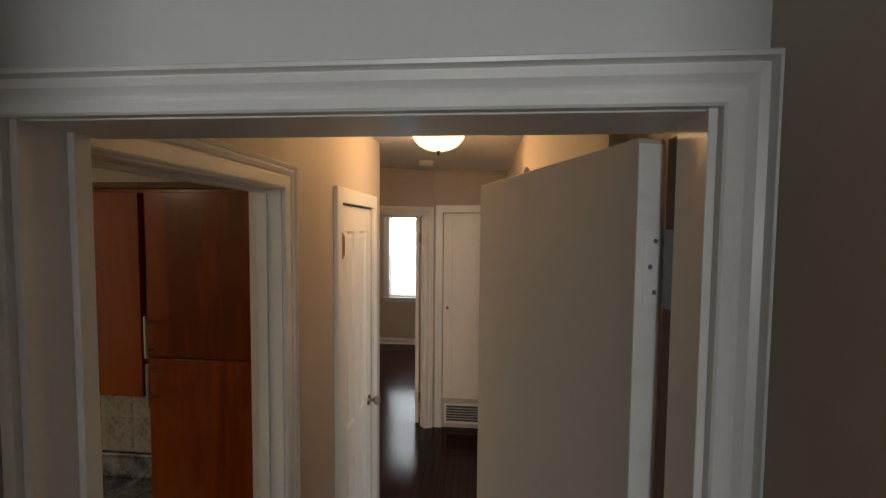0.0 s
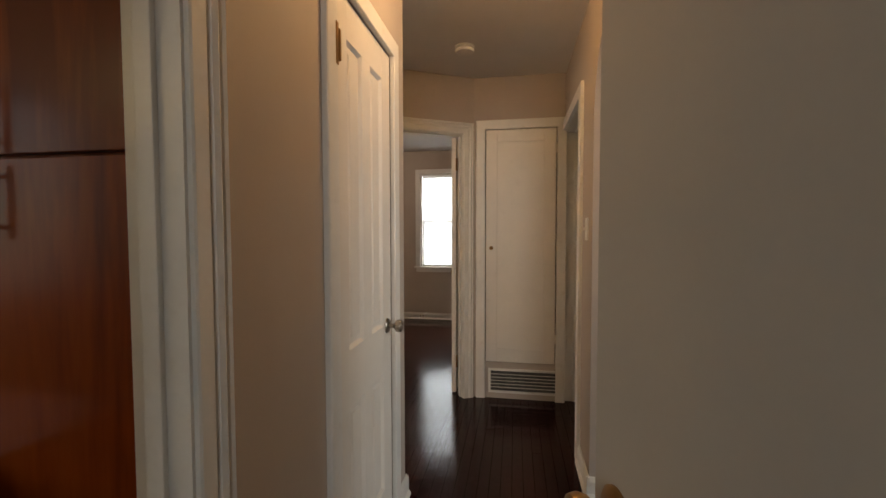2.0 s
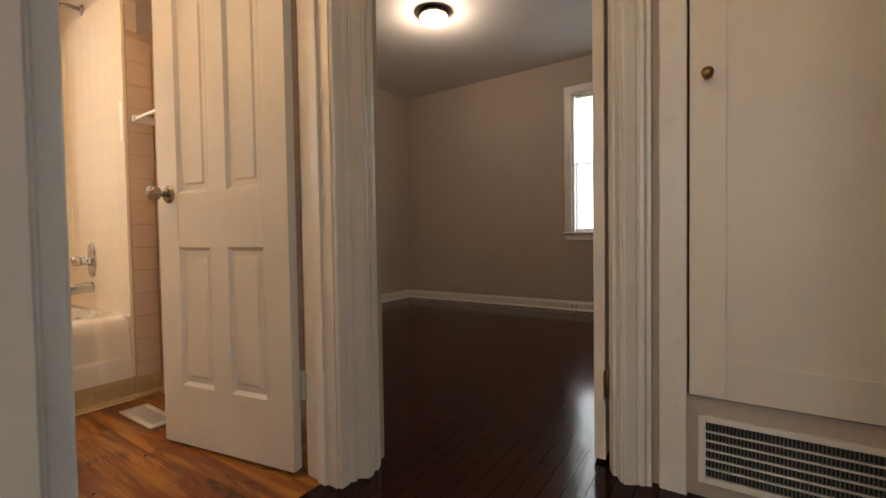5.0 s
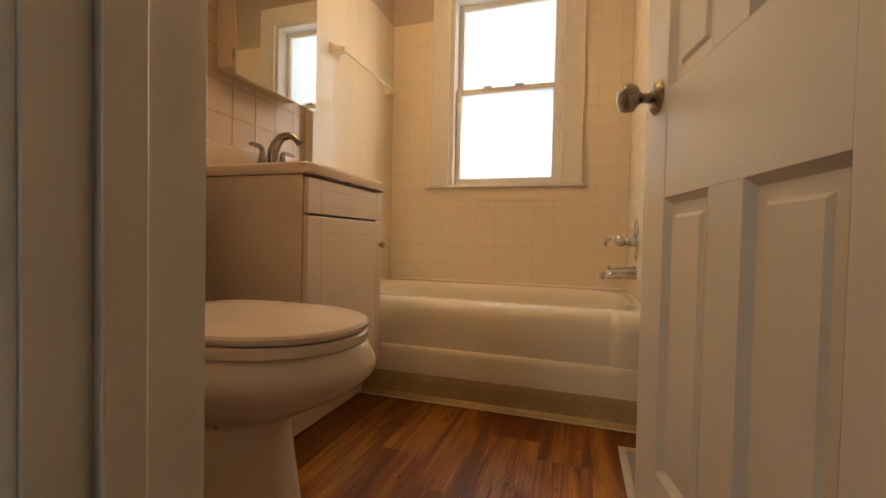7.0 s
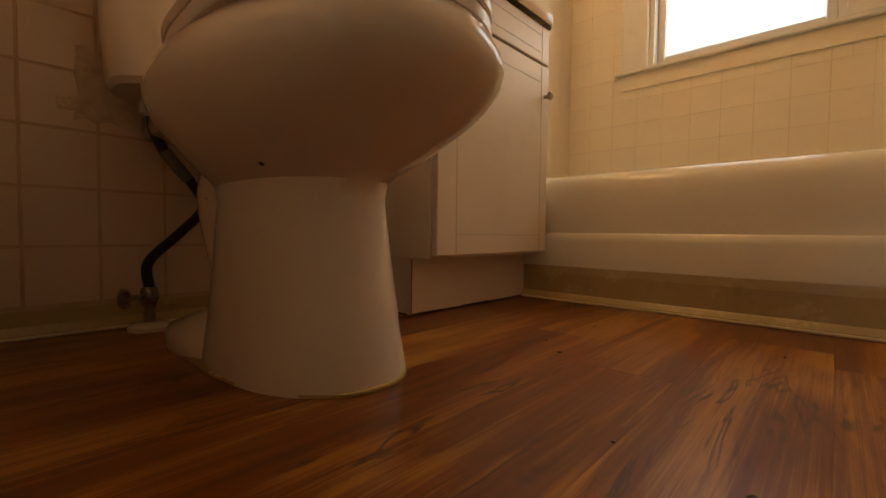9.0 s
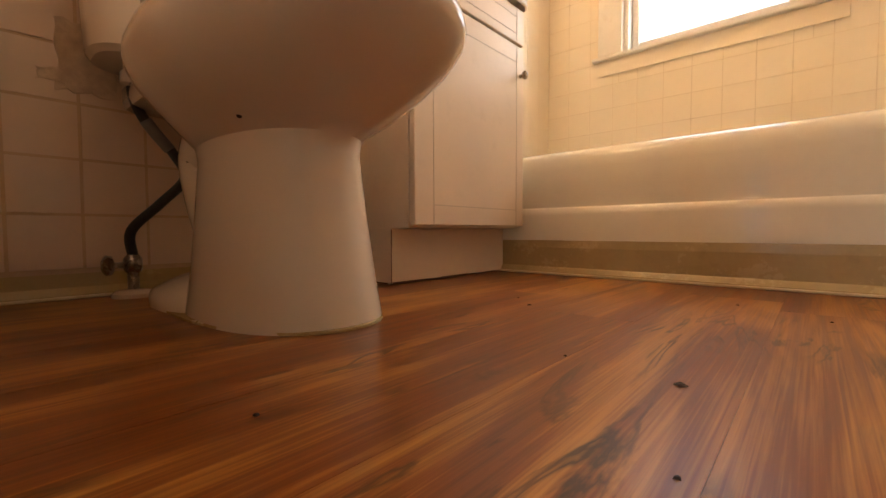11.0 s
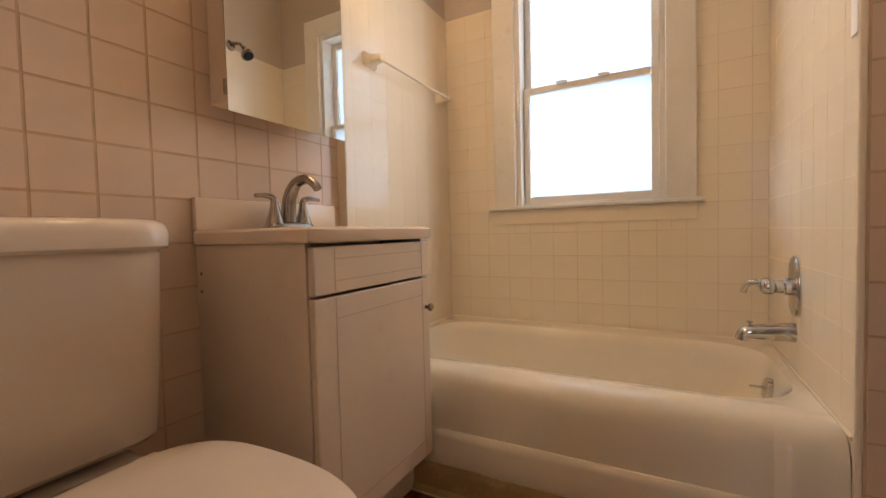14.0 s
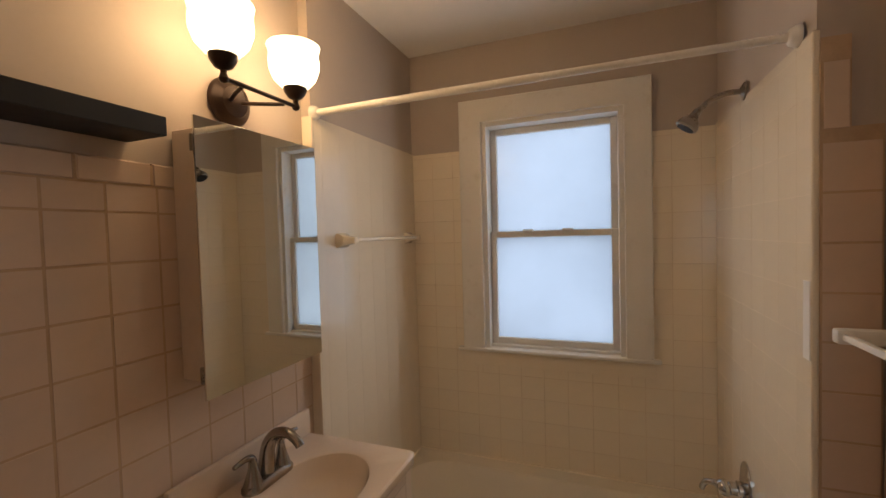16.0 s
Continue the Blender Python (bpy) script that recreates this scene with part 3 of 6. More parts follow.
structure("wall_hall_east", bm, PAINT, "taupe hall wall with an arched opening and a doorway", "wall")

# wall with the arched niche
NX, NR, NZ = 4.115, 0.145, 1.95
bm = bmesh.new()
box(bm, (3.885, 1.115, 0), (6.6, 1.165, H))
loop = [(3.885, 0), (6.6, 0), (6.6, H), (3.885, H)]
hole = [(NX - NR, 0.84), (NX + NR, 0.84)] + [(NX + NR * math.cos(math.pi * i / 16), NZ + NR * math.sin(math.pi * i / 16)) for i in range(17)]
outer = [bm.verts.new((x, 1.0, z)) for x, z in loop]
inner = [bm.verts.new((x, 1.0, z)) for x, z in hole]
back = [bm.verts.new((x, 1.115, z)) for x, z in hole]
edges = [bm.edges.new((r[i], r[(i + 1) % len(r)])) for r in (outer, inner) for i in range(len(r))]
bmesh.ops.triangle_fill(bm, edges=edges, use_beauty=True)
for i in range(len(hole)):
    j = (i + 1) % len(hole)
    bm.faces.new((inner[i], inner[j], back[j], back[i]))
structure("wall_niche", bm, PAINT_COOL, "pale grey living room wall with a tall arched niche", "wall")

# wall between the start room and the hall
wall("wall_hall_south", PAINT_COOL, "pale painted wall round the first doorway",
     ((2.8702, -1.475, 0), (2.890, -1.385, H)), ((3.779, -1.475, 0), (3.885, -1.36, H)), ((2.890, -1.475, 2.07), (3.779, -1.36, H)))
wall("wall_living_south", PAINT_COOL, "plain wall closing the living room", ((3.885, -1.475, 0), (6.6, -1.36, H)))
# unseen start room, made deep and taupe to cut bounced light
wall("wall_start_west", PAINT, "plain taupe wall closing the start room", ((0.5, -6.0, 0), (0.6, -3.1, H)))
wall("wall_start_south", PAINT, "plain wall with a window behind the start",
     ((0.5, -6.1, 0), (3.12, -6.0, H)), ((3.78, -6.1, 0), (3.96, -6.0, H)), ((3.12, -6.1, 0), (3.78, -6.0, 1.28)), ((3.12, -6.1, 2.32), (3.78, -6.0, H)))
# unseen stubs added to narrow the window's beam onto the first doorway
wall("wall_start_stub", PAINT, "unseen added wall stubs shading both sides of the first doorway", ((2.87, -2.75, 0), (3.10, -2.65, H)), ((3.715, -2.75, 0), (3.833, -2.65, H)))
wall("wall_start_east", PAINT, "plain wall closing the start room", ((3.833, -6.0, 0), (3.96, -1.475, H)))
wall("wall_living_east", PAINT_COOL, "plain wall with a window closing the living room",
     ((6.5, -1.36, 0), (6.6, -1.05, H)), ((6.5, 0.45, 0), (6.6, 1.0, H)), ((6.5, -1.05, 0), (6.6, 0.45, 0.8)), ((6.5, -1.05, 2.2), (6.6, 0.45, H)))
wall("wall_kitchen_west", PAINT_COOL, "plain kitchen wall with a window",
     ((0.5, -3.0, 0), (0.6, -2.25, H)), ((0.5, -1.15, 0), (0.6, -0.3, H)), ((0.5, -2.25, 0), (0.6, -1.15, 0.9)), ((0.5, -2.25, 2.1), (0.6, -1.15, H)))
wall("wall_kitchen_south", PAINT_COOL, "plain wall closing the kitchen", ((0.5, -3.1, 0), (2.77, -3.0, H)))
wall("wall_kitchen_north", PAINT_COOL, "pale kitchen wall behind the cabinets", ((0.6, -0.312, 0), (2.77, -0.302, H)), ((2.18, -0.302, 0), (2.77, -0.13, H)))
wall("wall_bedroom_west", PAINT, "taupe bedroom side wall", ((-0.12, 1.63, 0), (-0.01, 4.83, H)))
WX0, WX1, WZ0, WZ1 = 2.03, 2.80, 0.775, 2.115
VX0, VX1 = 4.47, 5.24
wall("wall_bedroom_north", PAINT, "taupe bedroom wall with a tall window",
     ((-0.12, 4.71, 0), (WX0, 4.83, H)), ((WX1, 4.71, 0), (3.55, 4.83, H)), ((WX0, 4.71, 0), (WX1, 4.83, WZ0)), ((WX0, 4.71, WZ1), (WX1, 4.83, H)))
wall("wall_room_partition", PAINT, "taupe wall between the two north rooms", ((3.45, 2.52, 0), (3.55, 4.71, H)))
wall("wall_east_room_north", PAINT_COOL, "pale grey wall of the east room with a window",
     ((3.55, 4.71, 0), (VX0, 4.83, H)), ((VX1, 4.71, 0), (6.6, 4.83, H)), ((VX0, 4.71, 0), (VX1, 4.83, WZ0)), ((VX0, 4.71, WZ1), (VX1, 4.83, H)))
wall("wall_east_room_east", PAINT_COOL, "plain wall closing the east room", ((6.5, 1.165, 0), (6.6, 4.71, H)))


def slab(name, material, label, category, a, b):
    return structure(name, boxes((a, b)), material, label, category)


slab("ceiling_bath", CEIL, "pale painted bathroom ceiling", "ceiling", (-0.12, -0.3, H), (2.30, 1.63, H + 0.1))
slab("ceiling_hall", CEIL, "pale painted hall ceiling", "ceiling", (2.30, -1.36, H + 0.001), (3.885, 2.06, H + 0.1))
slab("ceiling_bedroom", CEIL, "pale painted bedroom ceiling", "ceiling", (-0.12, 1.5, H + 0.003), (3.55, 4.83, H + 0.12))
slab("ceiling_east_room", CEIL, "pale painted ceiling of the east room", "ceiling", (3.55, 1.0, H + 0.005), (6.6, 4.83, H + 0.12))
slab("ceiling_living", CEIL, "pale painted living room ceiling", "ceiling", (3.885, -1.5, H + 0.007), (6.6, 1.165, H + 0.12))
slab("ceiling_start", CEIL, "pale painted ceiling of the start room", "ceiling", (0.5, -6.1, H + 0.009), (3.96, -1.36, H + 0.135))
slab("ceiling_kitchen", CEIL, "pale painted kitchen ceiling", "ceiling", (0.5, -3.02, H + 0.005), (2.87, -0.3, H + 0.12))
SUB = mat("dark_subfloor", (0.015, 0.008, 0.006), 0.7, var=0.2)
floor_hall = slab("floor_hall", SUB, "dark stained oak strip floor of the hall", "floor", (2.30, -1.42, -0.12), (3.82, 2.2, -0.012))
floor_bed = slab("floor_bedroom", SUB, "dark stained oak strip floor of the bedroom", "floor", (-0.12, 1.63, -0.13), (3.81, 4.83, -0.014))
floor_bath = slab("floor_bath", SUB, "reddish wood-look plank floor of the bathroom", "floor", (-0.12, -0.3, -0.125), (2.24, 1.63, -0.010))
structure("floor_start", boxes(((2.87, -3.0, -0.1), (3.96, -1.42, 0.0)), ((0.5, -6.1, -0.1), (3.96, -3.0, -0.0005))), OAK, "dark wood floor of the start room", "floor")
structure("floor_living", boxes(((3.82, -1.44, -0.1), (6.6, 4.83, -0.0005))), OAK, "dark wood floor of the living room", "floor")
structure("floor_kitchen", boxes(((0.5, -3.0, -0.1), (2.77, -0.3, 0.0))), OAK, "dark kitchen floor", "floor")
structure("ground", boxes(((-60, -60, -0.7), (60, 60, -0.6))), mat("lawn", (0.09, 0.11, 0.05), 0.9, var=0.3, scale=0.5), "grassy ground round the house", "ground")

# trim
casing("trim_first_door", (2.890, -1.475, 0), (1, 0, 0), (0, -1, 0), 0.889, 2.060, CROWN, "white moulded casing of the first doorway")
casing("trim_kitchen", (2.87, -1.390, 0), (0, 1, 0), (1, 0, 0), 0.710, 2.045, CASING, "cream moulded casing of the kitchen opening")
casing("trim_closet", (2.87, -0.118, 0), (0, 1, 0), (1, 0, 0), 0.573, 2.03, FLAT, "white flat casing round the closet door")
casing("trim_bath_door", (2.30, 0.822, 0), (0, 1, 0), (1, 0, 0), 0.601, 2.03, CASING, "white moulded casing of the bathroom door")
casing("trim_bath_door_inside", (2.18, 0.822, 0), (0, 1, 0), (-1, 0, 0), 0.601, 2.03, FLAT, "white casing inside the bathroom")
casing("trim_linen", (3.168, 1.945, 0), (1, 0, 0), (0, -1, 0), 0.529, 2.058, FLAT, "white flat casing round the linen cupboard")
casing("trim_east_door", (3.755, 1.170, 0), (0, 1, 0), (-1, 0, 0), 0.81, 2.03, FLAT, "white flat casing of the east room doorway")
along, out = ANGLED.to_3x3() @ Vector((1, 0, 0)), ANGLED.to_3x3() @ Vector((0, -1, 0))
casing("trim_bedroom_door", ANGLED @ Vector((D0 + 0.006, 0, 0)), along, out, D1 - D0 - 0.012, 2.03, CASING, "white moulded casing of the bedroom door")


def jamb(name, m, w, h, depth, label, stop=0.5):
    """Lining of a doorway with its stop; local x across the opening, y through the wall."""
    t = 0.0
    bm = boxes(((-t, -0.004, 0), (0.012, depth + 0.004, h)), ((w - 0.012, -0.004, 0), (w + t, depth + 0.004, h)), ((0.012, -0.0035, h - 0.012), (w - 0.012, depth + 0.0035, h)), bevel=0.0)
    s = depth * stop
    for a, b in (((0.012, s, 0), (0.023, s + 0.034, h - 0.012)), ((w - 0.023, s, 0), (w - 0.012, s + 0.034, h - 0.012)), ((0.023, s, h - 0.023), (w - 0.023, s + 0.034, h - 0.012))):
        box(bm, a, b, 0.002)
    bmesh.ops.transform(bm, matrix=m, verts=bm.verts[:])
    return structure(name, bm, TRIM, label, "door frame")


RZ90 = Matrix.Rotation(radians(90), 4, "Z")
# the last box is a left stop added to keep hall light off the jamb
structure("jamb_first_door", boxes(((2.890, -1.479, 0), (2.902, -1.381, 2.07)), ((3.768, -1.479, 0), (3.7785, -1.402, 2.07)), ((2.902, -1.4745, 2.058), (3.768, -1.3565, 2.07)), ((2.902, -1.412, 0), (2.914, -1.384, 2.058)), bevel=0.0015), TRIM, "white lining of the first doorway", "door frame")
jamb("jamb_kitchen", Matrix.Translation((2.87, -1.40, 0)) @ RZ90, 0.725, 2.05, 0.10, "white lining of the kitchen opening", 0.4)
jamb("jamb_bath_door", Matrix.Translation((2.30, 0.815, 0)) @ RZ90, 0.615, 2.035, 0.12, "white lining of the bathroom doorway", 0.30)
jamb("jamb_bedroom_door", ANGLED @ Matrix.Translation((D0, 0, 0)), D1 - D0, 2.035, DT, "white lining of the bedroom doorway", 0.30)
jamb("jamb_east_door", Matrix.Translation((3.885, 1.165, 0)) @ RZ90, 0.82, 2.035, 0.13, "white lining of the east room doorway", 0.2)

bm = bmesh.new()
for p, q, n in (((2.87, -0.60), (2.87, -0.19), (1, 0)), ((2.87, 0.535), (2.87, 0.675), (1, 0)), ((2.31, 0.66), (2.885, 0.66), (0, 1)), ((2.30, 0.66), (2.30, 0.742), (1, 0)),
                ((3.755, 0.785), (3.755, 1.10), (-1, 0)), ((3.74, 0.80), (3.885, 0.80), (0, -1))):
    baseboard(bm, p, q, n)
structure("baseboard_hall", bm, TRIM, "white painted baseboard of the hall", "baseboard")
bm = bmesh.new()
for p, q, n in (((-0.01, 1.63), (-0.01, 4.71), (1, 0)), ((-0.01, 4.71), (3.45, 4.71), (0, -1)), ((3.45, 2.52), (3.45, 4.71), (-1, 0)), ((-0.01, 1.63), (2.2, 1.63), (0, 1))):
    baseboard(bm, p, q, n, 0.095)
structure("baseboard_bedroom", bm, TRIM, "white painted baseboard of the bedroom", "baseboard")
bm = bmesh.new()
for p, q, n in (((3.885, 1.0), (6.5, 1.0), (0, -1)), ((3.55, 4.71), (6.5, 4.71), (0, -1)), ((3.885, 0.80), (3.885, 1.0), (1, 0))):
    baseboard(bm, p, q, n, 0.10)
structure("baseboard_living", bm, TRIM, "white painted baseboard of the living and east rooms", "baseboard")

# tan vinyl base in the bathroom, with a caulk line
bm = bmesh.new()
for p, q, n in (((1.44, -0.008), (2.18, -0.008), (0, 1)), ((0.955, 1.52), (2.18, 1.52), (0, -1)), ((0.940, 1.40), (0.940, 1.52), (1, 0)), ((2.18, -0.008), (2.18, 0.74), (-1, 0))):
    baseboard(bm, p, q, n, 0.098, 0.006)
structure("baseboard_bath", bm, COVE, "tan vinyl cove base round the bathroom", "baseboard")


# ---- windows ----
def double_hung(name, m, w, h, pane, label, meet=0.5, stool=True, prof=WIDE, apron=0.07, stool_over=0.03, lift=True, proud=0.033, face=0.009, apron_mat=TRIM):
    """Own axes: x across, y out of the room, z up from the opening's foot; the wall's inner face is y = 0."""
    t = thing(name, (0, 0, 0), label, "window", kind="structure", m=m)
    fr = boxes(((-0.006, -0.002, -0.006), (0.022, 0.15, h + 0.006)), ((w - 0.022, -0.002, -0.006), (w + 0.006, 0.15, h + 0.006)), ((0.022, -0.002, h - 0.022), (w - 0.022, 0.15, h + 0.006)), ((0.022, 0.02, -0.006), (w - 0.022, 0.15, 0.012)), bevel=0.002)
    part("window_frame", fr, TRIM, t)
    part("casing", frame_sweep(bmesh.new(), (0, -0.001, 0), (1, 0, 0), (0, -1, 0), w, h, prof), TRIM, t)
    over = prof[-1][0] + stool_over
    if stool:
        part("window_sill", boxes(((-over, -proud, -0.018), (w + over, 0.03, -0.001)), bevel=0.005), TRIM, t)
        part("apron", boxes(((-over + 0.025, -face, -0.018 - apron), (w + over - 0.025, -0.002, -0.019)), bevel=0.001), apron_mat, t)
    zm = h * meet
    for nm, y, z0, z1 in (("lower_sash", 0.045, 0.013, zm + 0.016), ("upper_sash", 0.082, zm - 0.016, h - 0.022)):
        s = 0.030
        rail = boxes(((0.023, y, z0), (0.023 + s, y + 0.034, z1)), ((w - 0.023 - s, y, z0), (w - 0.023, y + 0.034, z1)), ((0.023 + s, y, z0), (w - 0.023 - s, y + 0.034, z0 + s)), ((0.023 + s, y, z1 - s), (w - 0.023 - s, y + 0.034, z1)), bevel=0.003)
        sash = part(nm, rail, TRIM, t)
        p = part("pane", boxes(((0.023 + s - 0.004, y + 0.015, z0 + s - 0.004), (w - 0.023 - s + 0.004, y + 0.019, z1 - s + 0.004))), pane, sash, "")
        p.visible_shadow = False
    if lift:
        for k in (0.33, 0.62):
            part("sash_lock", boxes(((w * k - 0.025, 0.028, zm + 0.012), (w * k + 0.025, 0.05, zm + 0.024)), bevel=0.005), TRIM, t)
    return t


# bathroom window: own x runs along +y of the room, own y out through the west wall
double_hung("window_bath", Matrix.Translation((0.076, 0.412, 0.955)) @ RZ90, 0.643, 1.11, PANE, "white double-hung bathroom window with obscured panes", meet=0.503, proud=0.026, face=0.0045, apron_mat=GLAZE)
double_hung("window_bedroom", pose(WX0, 4.71, WZ0), WX1 - WX0, WZ1 - WZ0, CLEAR, "white double-hung bedroom window with blinds", prof=FLAT, apron=0.06, stool_over=0.02, lift=False)
double_hung("window_east_room", pose(VX0, 4.71, WZ0), VX1 - VX0, WZ1 - WZ0, CLEAR, "white double-hung window of the east room with blinds", prof=FLAT, apron=0.06, stool_over=0.02, lift=False)


def blind(x0, x1, y, z0, z1, label):
    t = thing("window_blind", (x0, y, z0), label, "blind", "window blinds")
    part("head_rail", boxes(((x0, y - 0.012, z1 - 0.025), (x1, y + 0.013, z1)), bevel=0.002), BLIND, t)
    me = piece_mesh("slat", x1 - x0 - 0.012, 0.024, 0.0012, BLIND, 0.0004)
    n = int((z1 - 0.04 - z0) / 0.021)
    for i in range(n):
        lay("slat", me, t, Matrix.Translation(((x1 - x0) / 2, 0, 0.018 + i * 0.021)) @ Matrix.Rotation(radians(52), 4, "X"))
    part("bottom_rail", boxes(((x0 + 0.004, y - 0.011, z0), (x1 - 0.004, y + 0.011, z0 + 0.012)), bevel=0.003), BLIND, t)
    for k in (0.18, 0.82):
        part("ladder_cord", cyl(bmesh.new(), (x0 + (x1 - x0) * k, y - 0.013, z0), (x0 + (x1 - x0) * k, y - 0.013, z1 - 0.02), 0.0011, n=6), BLIND, t)


blind(WX0 + 0.03, WX1 - 0.03, 4.738, WZ0 + 0.02, WZ1 - 0.026, "white slatted mini blind lowered over the bedroom window")
blind(VX0 + 0.03, VX1 - 0.03, 4.738, WZ0 + 0.02, WZ1 - 0.026, "white slatted mini blind lowered over the east room window")


# ---- doors ----
def knob(parent, x, y, z, side, material, r=0.027, label=""):
    k = part("knob", lathe(bmesh.new(), (x, y, z), (0, side, 0), ((0.010, 0.012), (0.009, 0.028), (0.013, 0.034), (r * 0.85, 0.040), (r, 0.052), (r * 0.93, 0.063), (r * 0.55, 0.070), (0.001, 0.072))), material, parent, label, True)
    part("rosette", lathe(bmesh.new(), (x, y, z), (0, side, 0), ((r * 1.15, 0.0), (r * 1.15, 0.004), (r * 0.9, 0.010), (0.011, 0.013))), material, k, "", True)


def hinge(parent, x, y, z, material, h=0.09, leaf=0.03):
    g = part("hinge", boxes(((x - leaf, y - 0.0015, z - h / 2), (x + leaf, y + 0.0015, z + h / 2)), bevel=0.001), material, parent)
    part("knuckle", lathe(bmesh.new(), (x, y - 0.006, z - h / 2 - 0.004), (0, 0, 1), ((0.003, 0), (0.006, 0.004), (0.006, h + 0.004), (0.003, h + 0.008)), 12), material, g, "", True)


def panel_door(name, m, w, h, label, kn, face=-1, metal=NICKEL, kz=0.90, hinges=(0.28, 1.82), hx=0.0, hmat=None):
    """Four-panel door: own x from the hinge along the leaf, y through it, z up."""
    t = thing(name, (0, 0, 0), label, "door", m=m, kind="structure")
    st, th = 0.105, 0.035
    mid = 0.085
    rails = ((0, 0.215), (0.705, 0.895), (h - 0.125, h))
    for x in (0, w - st):
        part("stile", boxes(((x, 0, 0), (x + st, th, h)), bevel=0.0015), DOOR, t)
    for a, b in rails:
        part("rail", boxes(((st, 0.0004, a), (w - st, th - 0.0004, b)), bevel=0.001), DOOR, t)
    for a, b in ((0.215, 0.705), (0.895, h - 0.125)):
        part("muntin", boxes((((w - mid) / 2, 0.0004, a), ((w + mid) / 2, th - 0.0004, b)), bevel=0.001), DOOR, t)
    for x0, x1 in ((st, (w - mid) / 2), ((w + mid) / 2, w - st)):
        for a, b in ((0.215, 0.705), (0.895, h - 0.125)):
            bm = bmesh.new()
            for s, y in ((1, th - 0.0004), (-1, 0.0004)):
                prof = ((0, y), (0.011, y - s * 0.011), (0.030, y - s * 0.011), (0.036, y - s * 0.006))
                rings = [[bm.verts.new((x, yy, z)) for x, z in ((x0 + e, a + e), (x1 - e, a + e), (x1 - e, b - e), (x0 + e, b - e))] for e, yy in prof]
                skin(bm, rings, False)
                bm.faces.new(rings[-1])
            part("panel", bm, DOOR, t)
    for side in (1, -1):
        knob(t, kn, th if side > 0 else 0, kz, side, metal)
    part("latch_plate", boxes(((w - 0.0005, th / 2 - 0.011, kz - 0.03), (w + 0.0015, th / 2 + 0.011, kz + 0.03)), bevel=0.0005), metal, t)
    for z in hinges:
        hinge(t, hx, 0.0 if face < 0 else th, z, hmat or DOOR)
        if name == "door_closet":
            part("strap_hinge", boxes(((-0.022, -0.0235, z - 0.06), (-0.006, -0.0195, z + 0.06)), ((-0.004, -0.026, z - 0.045), (0.006, -0.001, z + 0.045)), ((0.006, -0.004, z - 0.05), (0.03, -0.0005, z + 0.05)), bevel=0.0015), BRASS, t, "aged brass hinge")
    return t


# bathroom door, swung in; its leaf runs from the north jamb into the room
hp, tip = Vector((2.135, 1.424, 0.012)), Vector((1.541, 1.315, 0.012))
d = tip - hp
m = Matrix.Translation(hp) @ Matrix.Rotation(math.atan2(d.y, d.x), 4, "Z")
door = panel_door("door_bath", m, 0.607, 2.005, "white four-panel bathroom door standing open", 0.607 - 0.06, metal=NICKEL, kz=0.895, hinges=(), hx=-0.004)
for z in (0.27, 1.80):
    h = part("hinge", boxes(((-0.042, -0.002, z - 0.045), (-0.0005, 0.001, z + 0.045)), ((-0.003, 0.0, z - 0.045), (-0.0006, 0.030, z + 0.045)), bevel=0.0006), DOOR, door)
    for k in range(5):
        part("knuckle", lathe(bmesh.new(), (-0.017, 0.005, z - 0.046 + k * 0.0186), (0, 0, 1), ((0.005, 0), (0.0075, 0.0012), (0.0075, 0.0165), (0.005, 0.0178)), 12), DOOR, h, "", True)
# closet door, shut
panel_door("door_closet", Matrix.Translation((2.868, -0.112, 0.012)) @ RZ90, 0.561, 2.01, "white four-panel closet door, shut", 0.561 - 0.058, metal=NICKEL, kz=0.888, hinges=(0.25, 1.82), hx=0.0, hmat=BRASS)
# bedroom door, swung into the bedroom
hp = ANGLED @ Vector((D1 - 0.024, DT + 0.004, 0.012))
m = Matrix.Translation(hp) @ Matrix.Rotation(math.atan2(0.998, -0.05), 4, "Z")
panel_door("door_bedroom", m, 0.695, 2.005, "white panel bedroom door standing open", 0.695 - 0.06, metal=BRASS, kz=0.90, hinges=(0.25, 1.80), hx=0.004, hmat=BRASS)
# east room door, swung into that room
m = Matrix.Translation((3.89, 1.99, 0.012)) @ Matrix.Rotation(math.atan2(0.985, 0.17), 4, "Z")
panel_door("door_east_room", m, 0.72, 2.005, "white panel door of the east room standing open", 0.66, metal=NICKEL, kz=0.90, hinges=(0.25, 1.80))

# first door: flush slab
hp, tip = Vector((3.738, -1.352, 0.012)), Vector((3.512, -0.645, 0.012))
d = tip - hp
SWING = Matrix.Translation(hp) @ Matrix.Rotation(math.atan2(d.y, d.x), 4, "Z")
t = thing("door_first", (0, 0, 0), "flush taupe-painted slab door standing open into the hall", "door", kind="structure", m=SWING)
TH = 0.044
part("leaf", boxes(((0, -TH, 0), (0.742, 0, 2.042)), bevel=0.002), SLAB, t)
part("hinge_edge", boxes(((-0.002, -TH - 0.0002, 0.001), (0.0, 0.0002, 2.034))), TRIM, t, "white painted hinge edge")
for s, y in ((1, 0.0), (-1, -TH)):
    knob(t, 0.682, y, 0.905, s, BRASS, 0.029)
part("latch_plate", boxes(((0.742, -0.033, 0.875), (0.7435, -0.011, 0.935)), bevel=0.0005), BRASS, t)
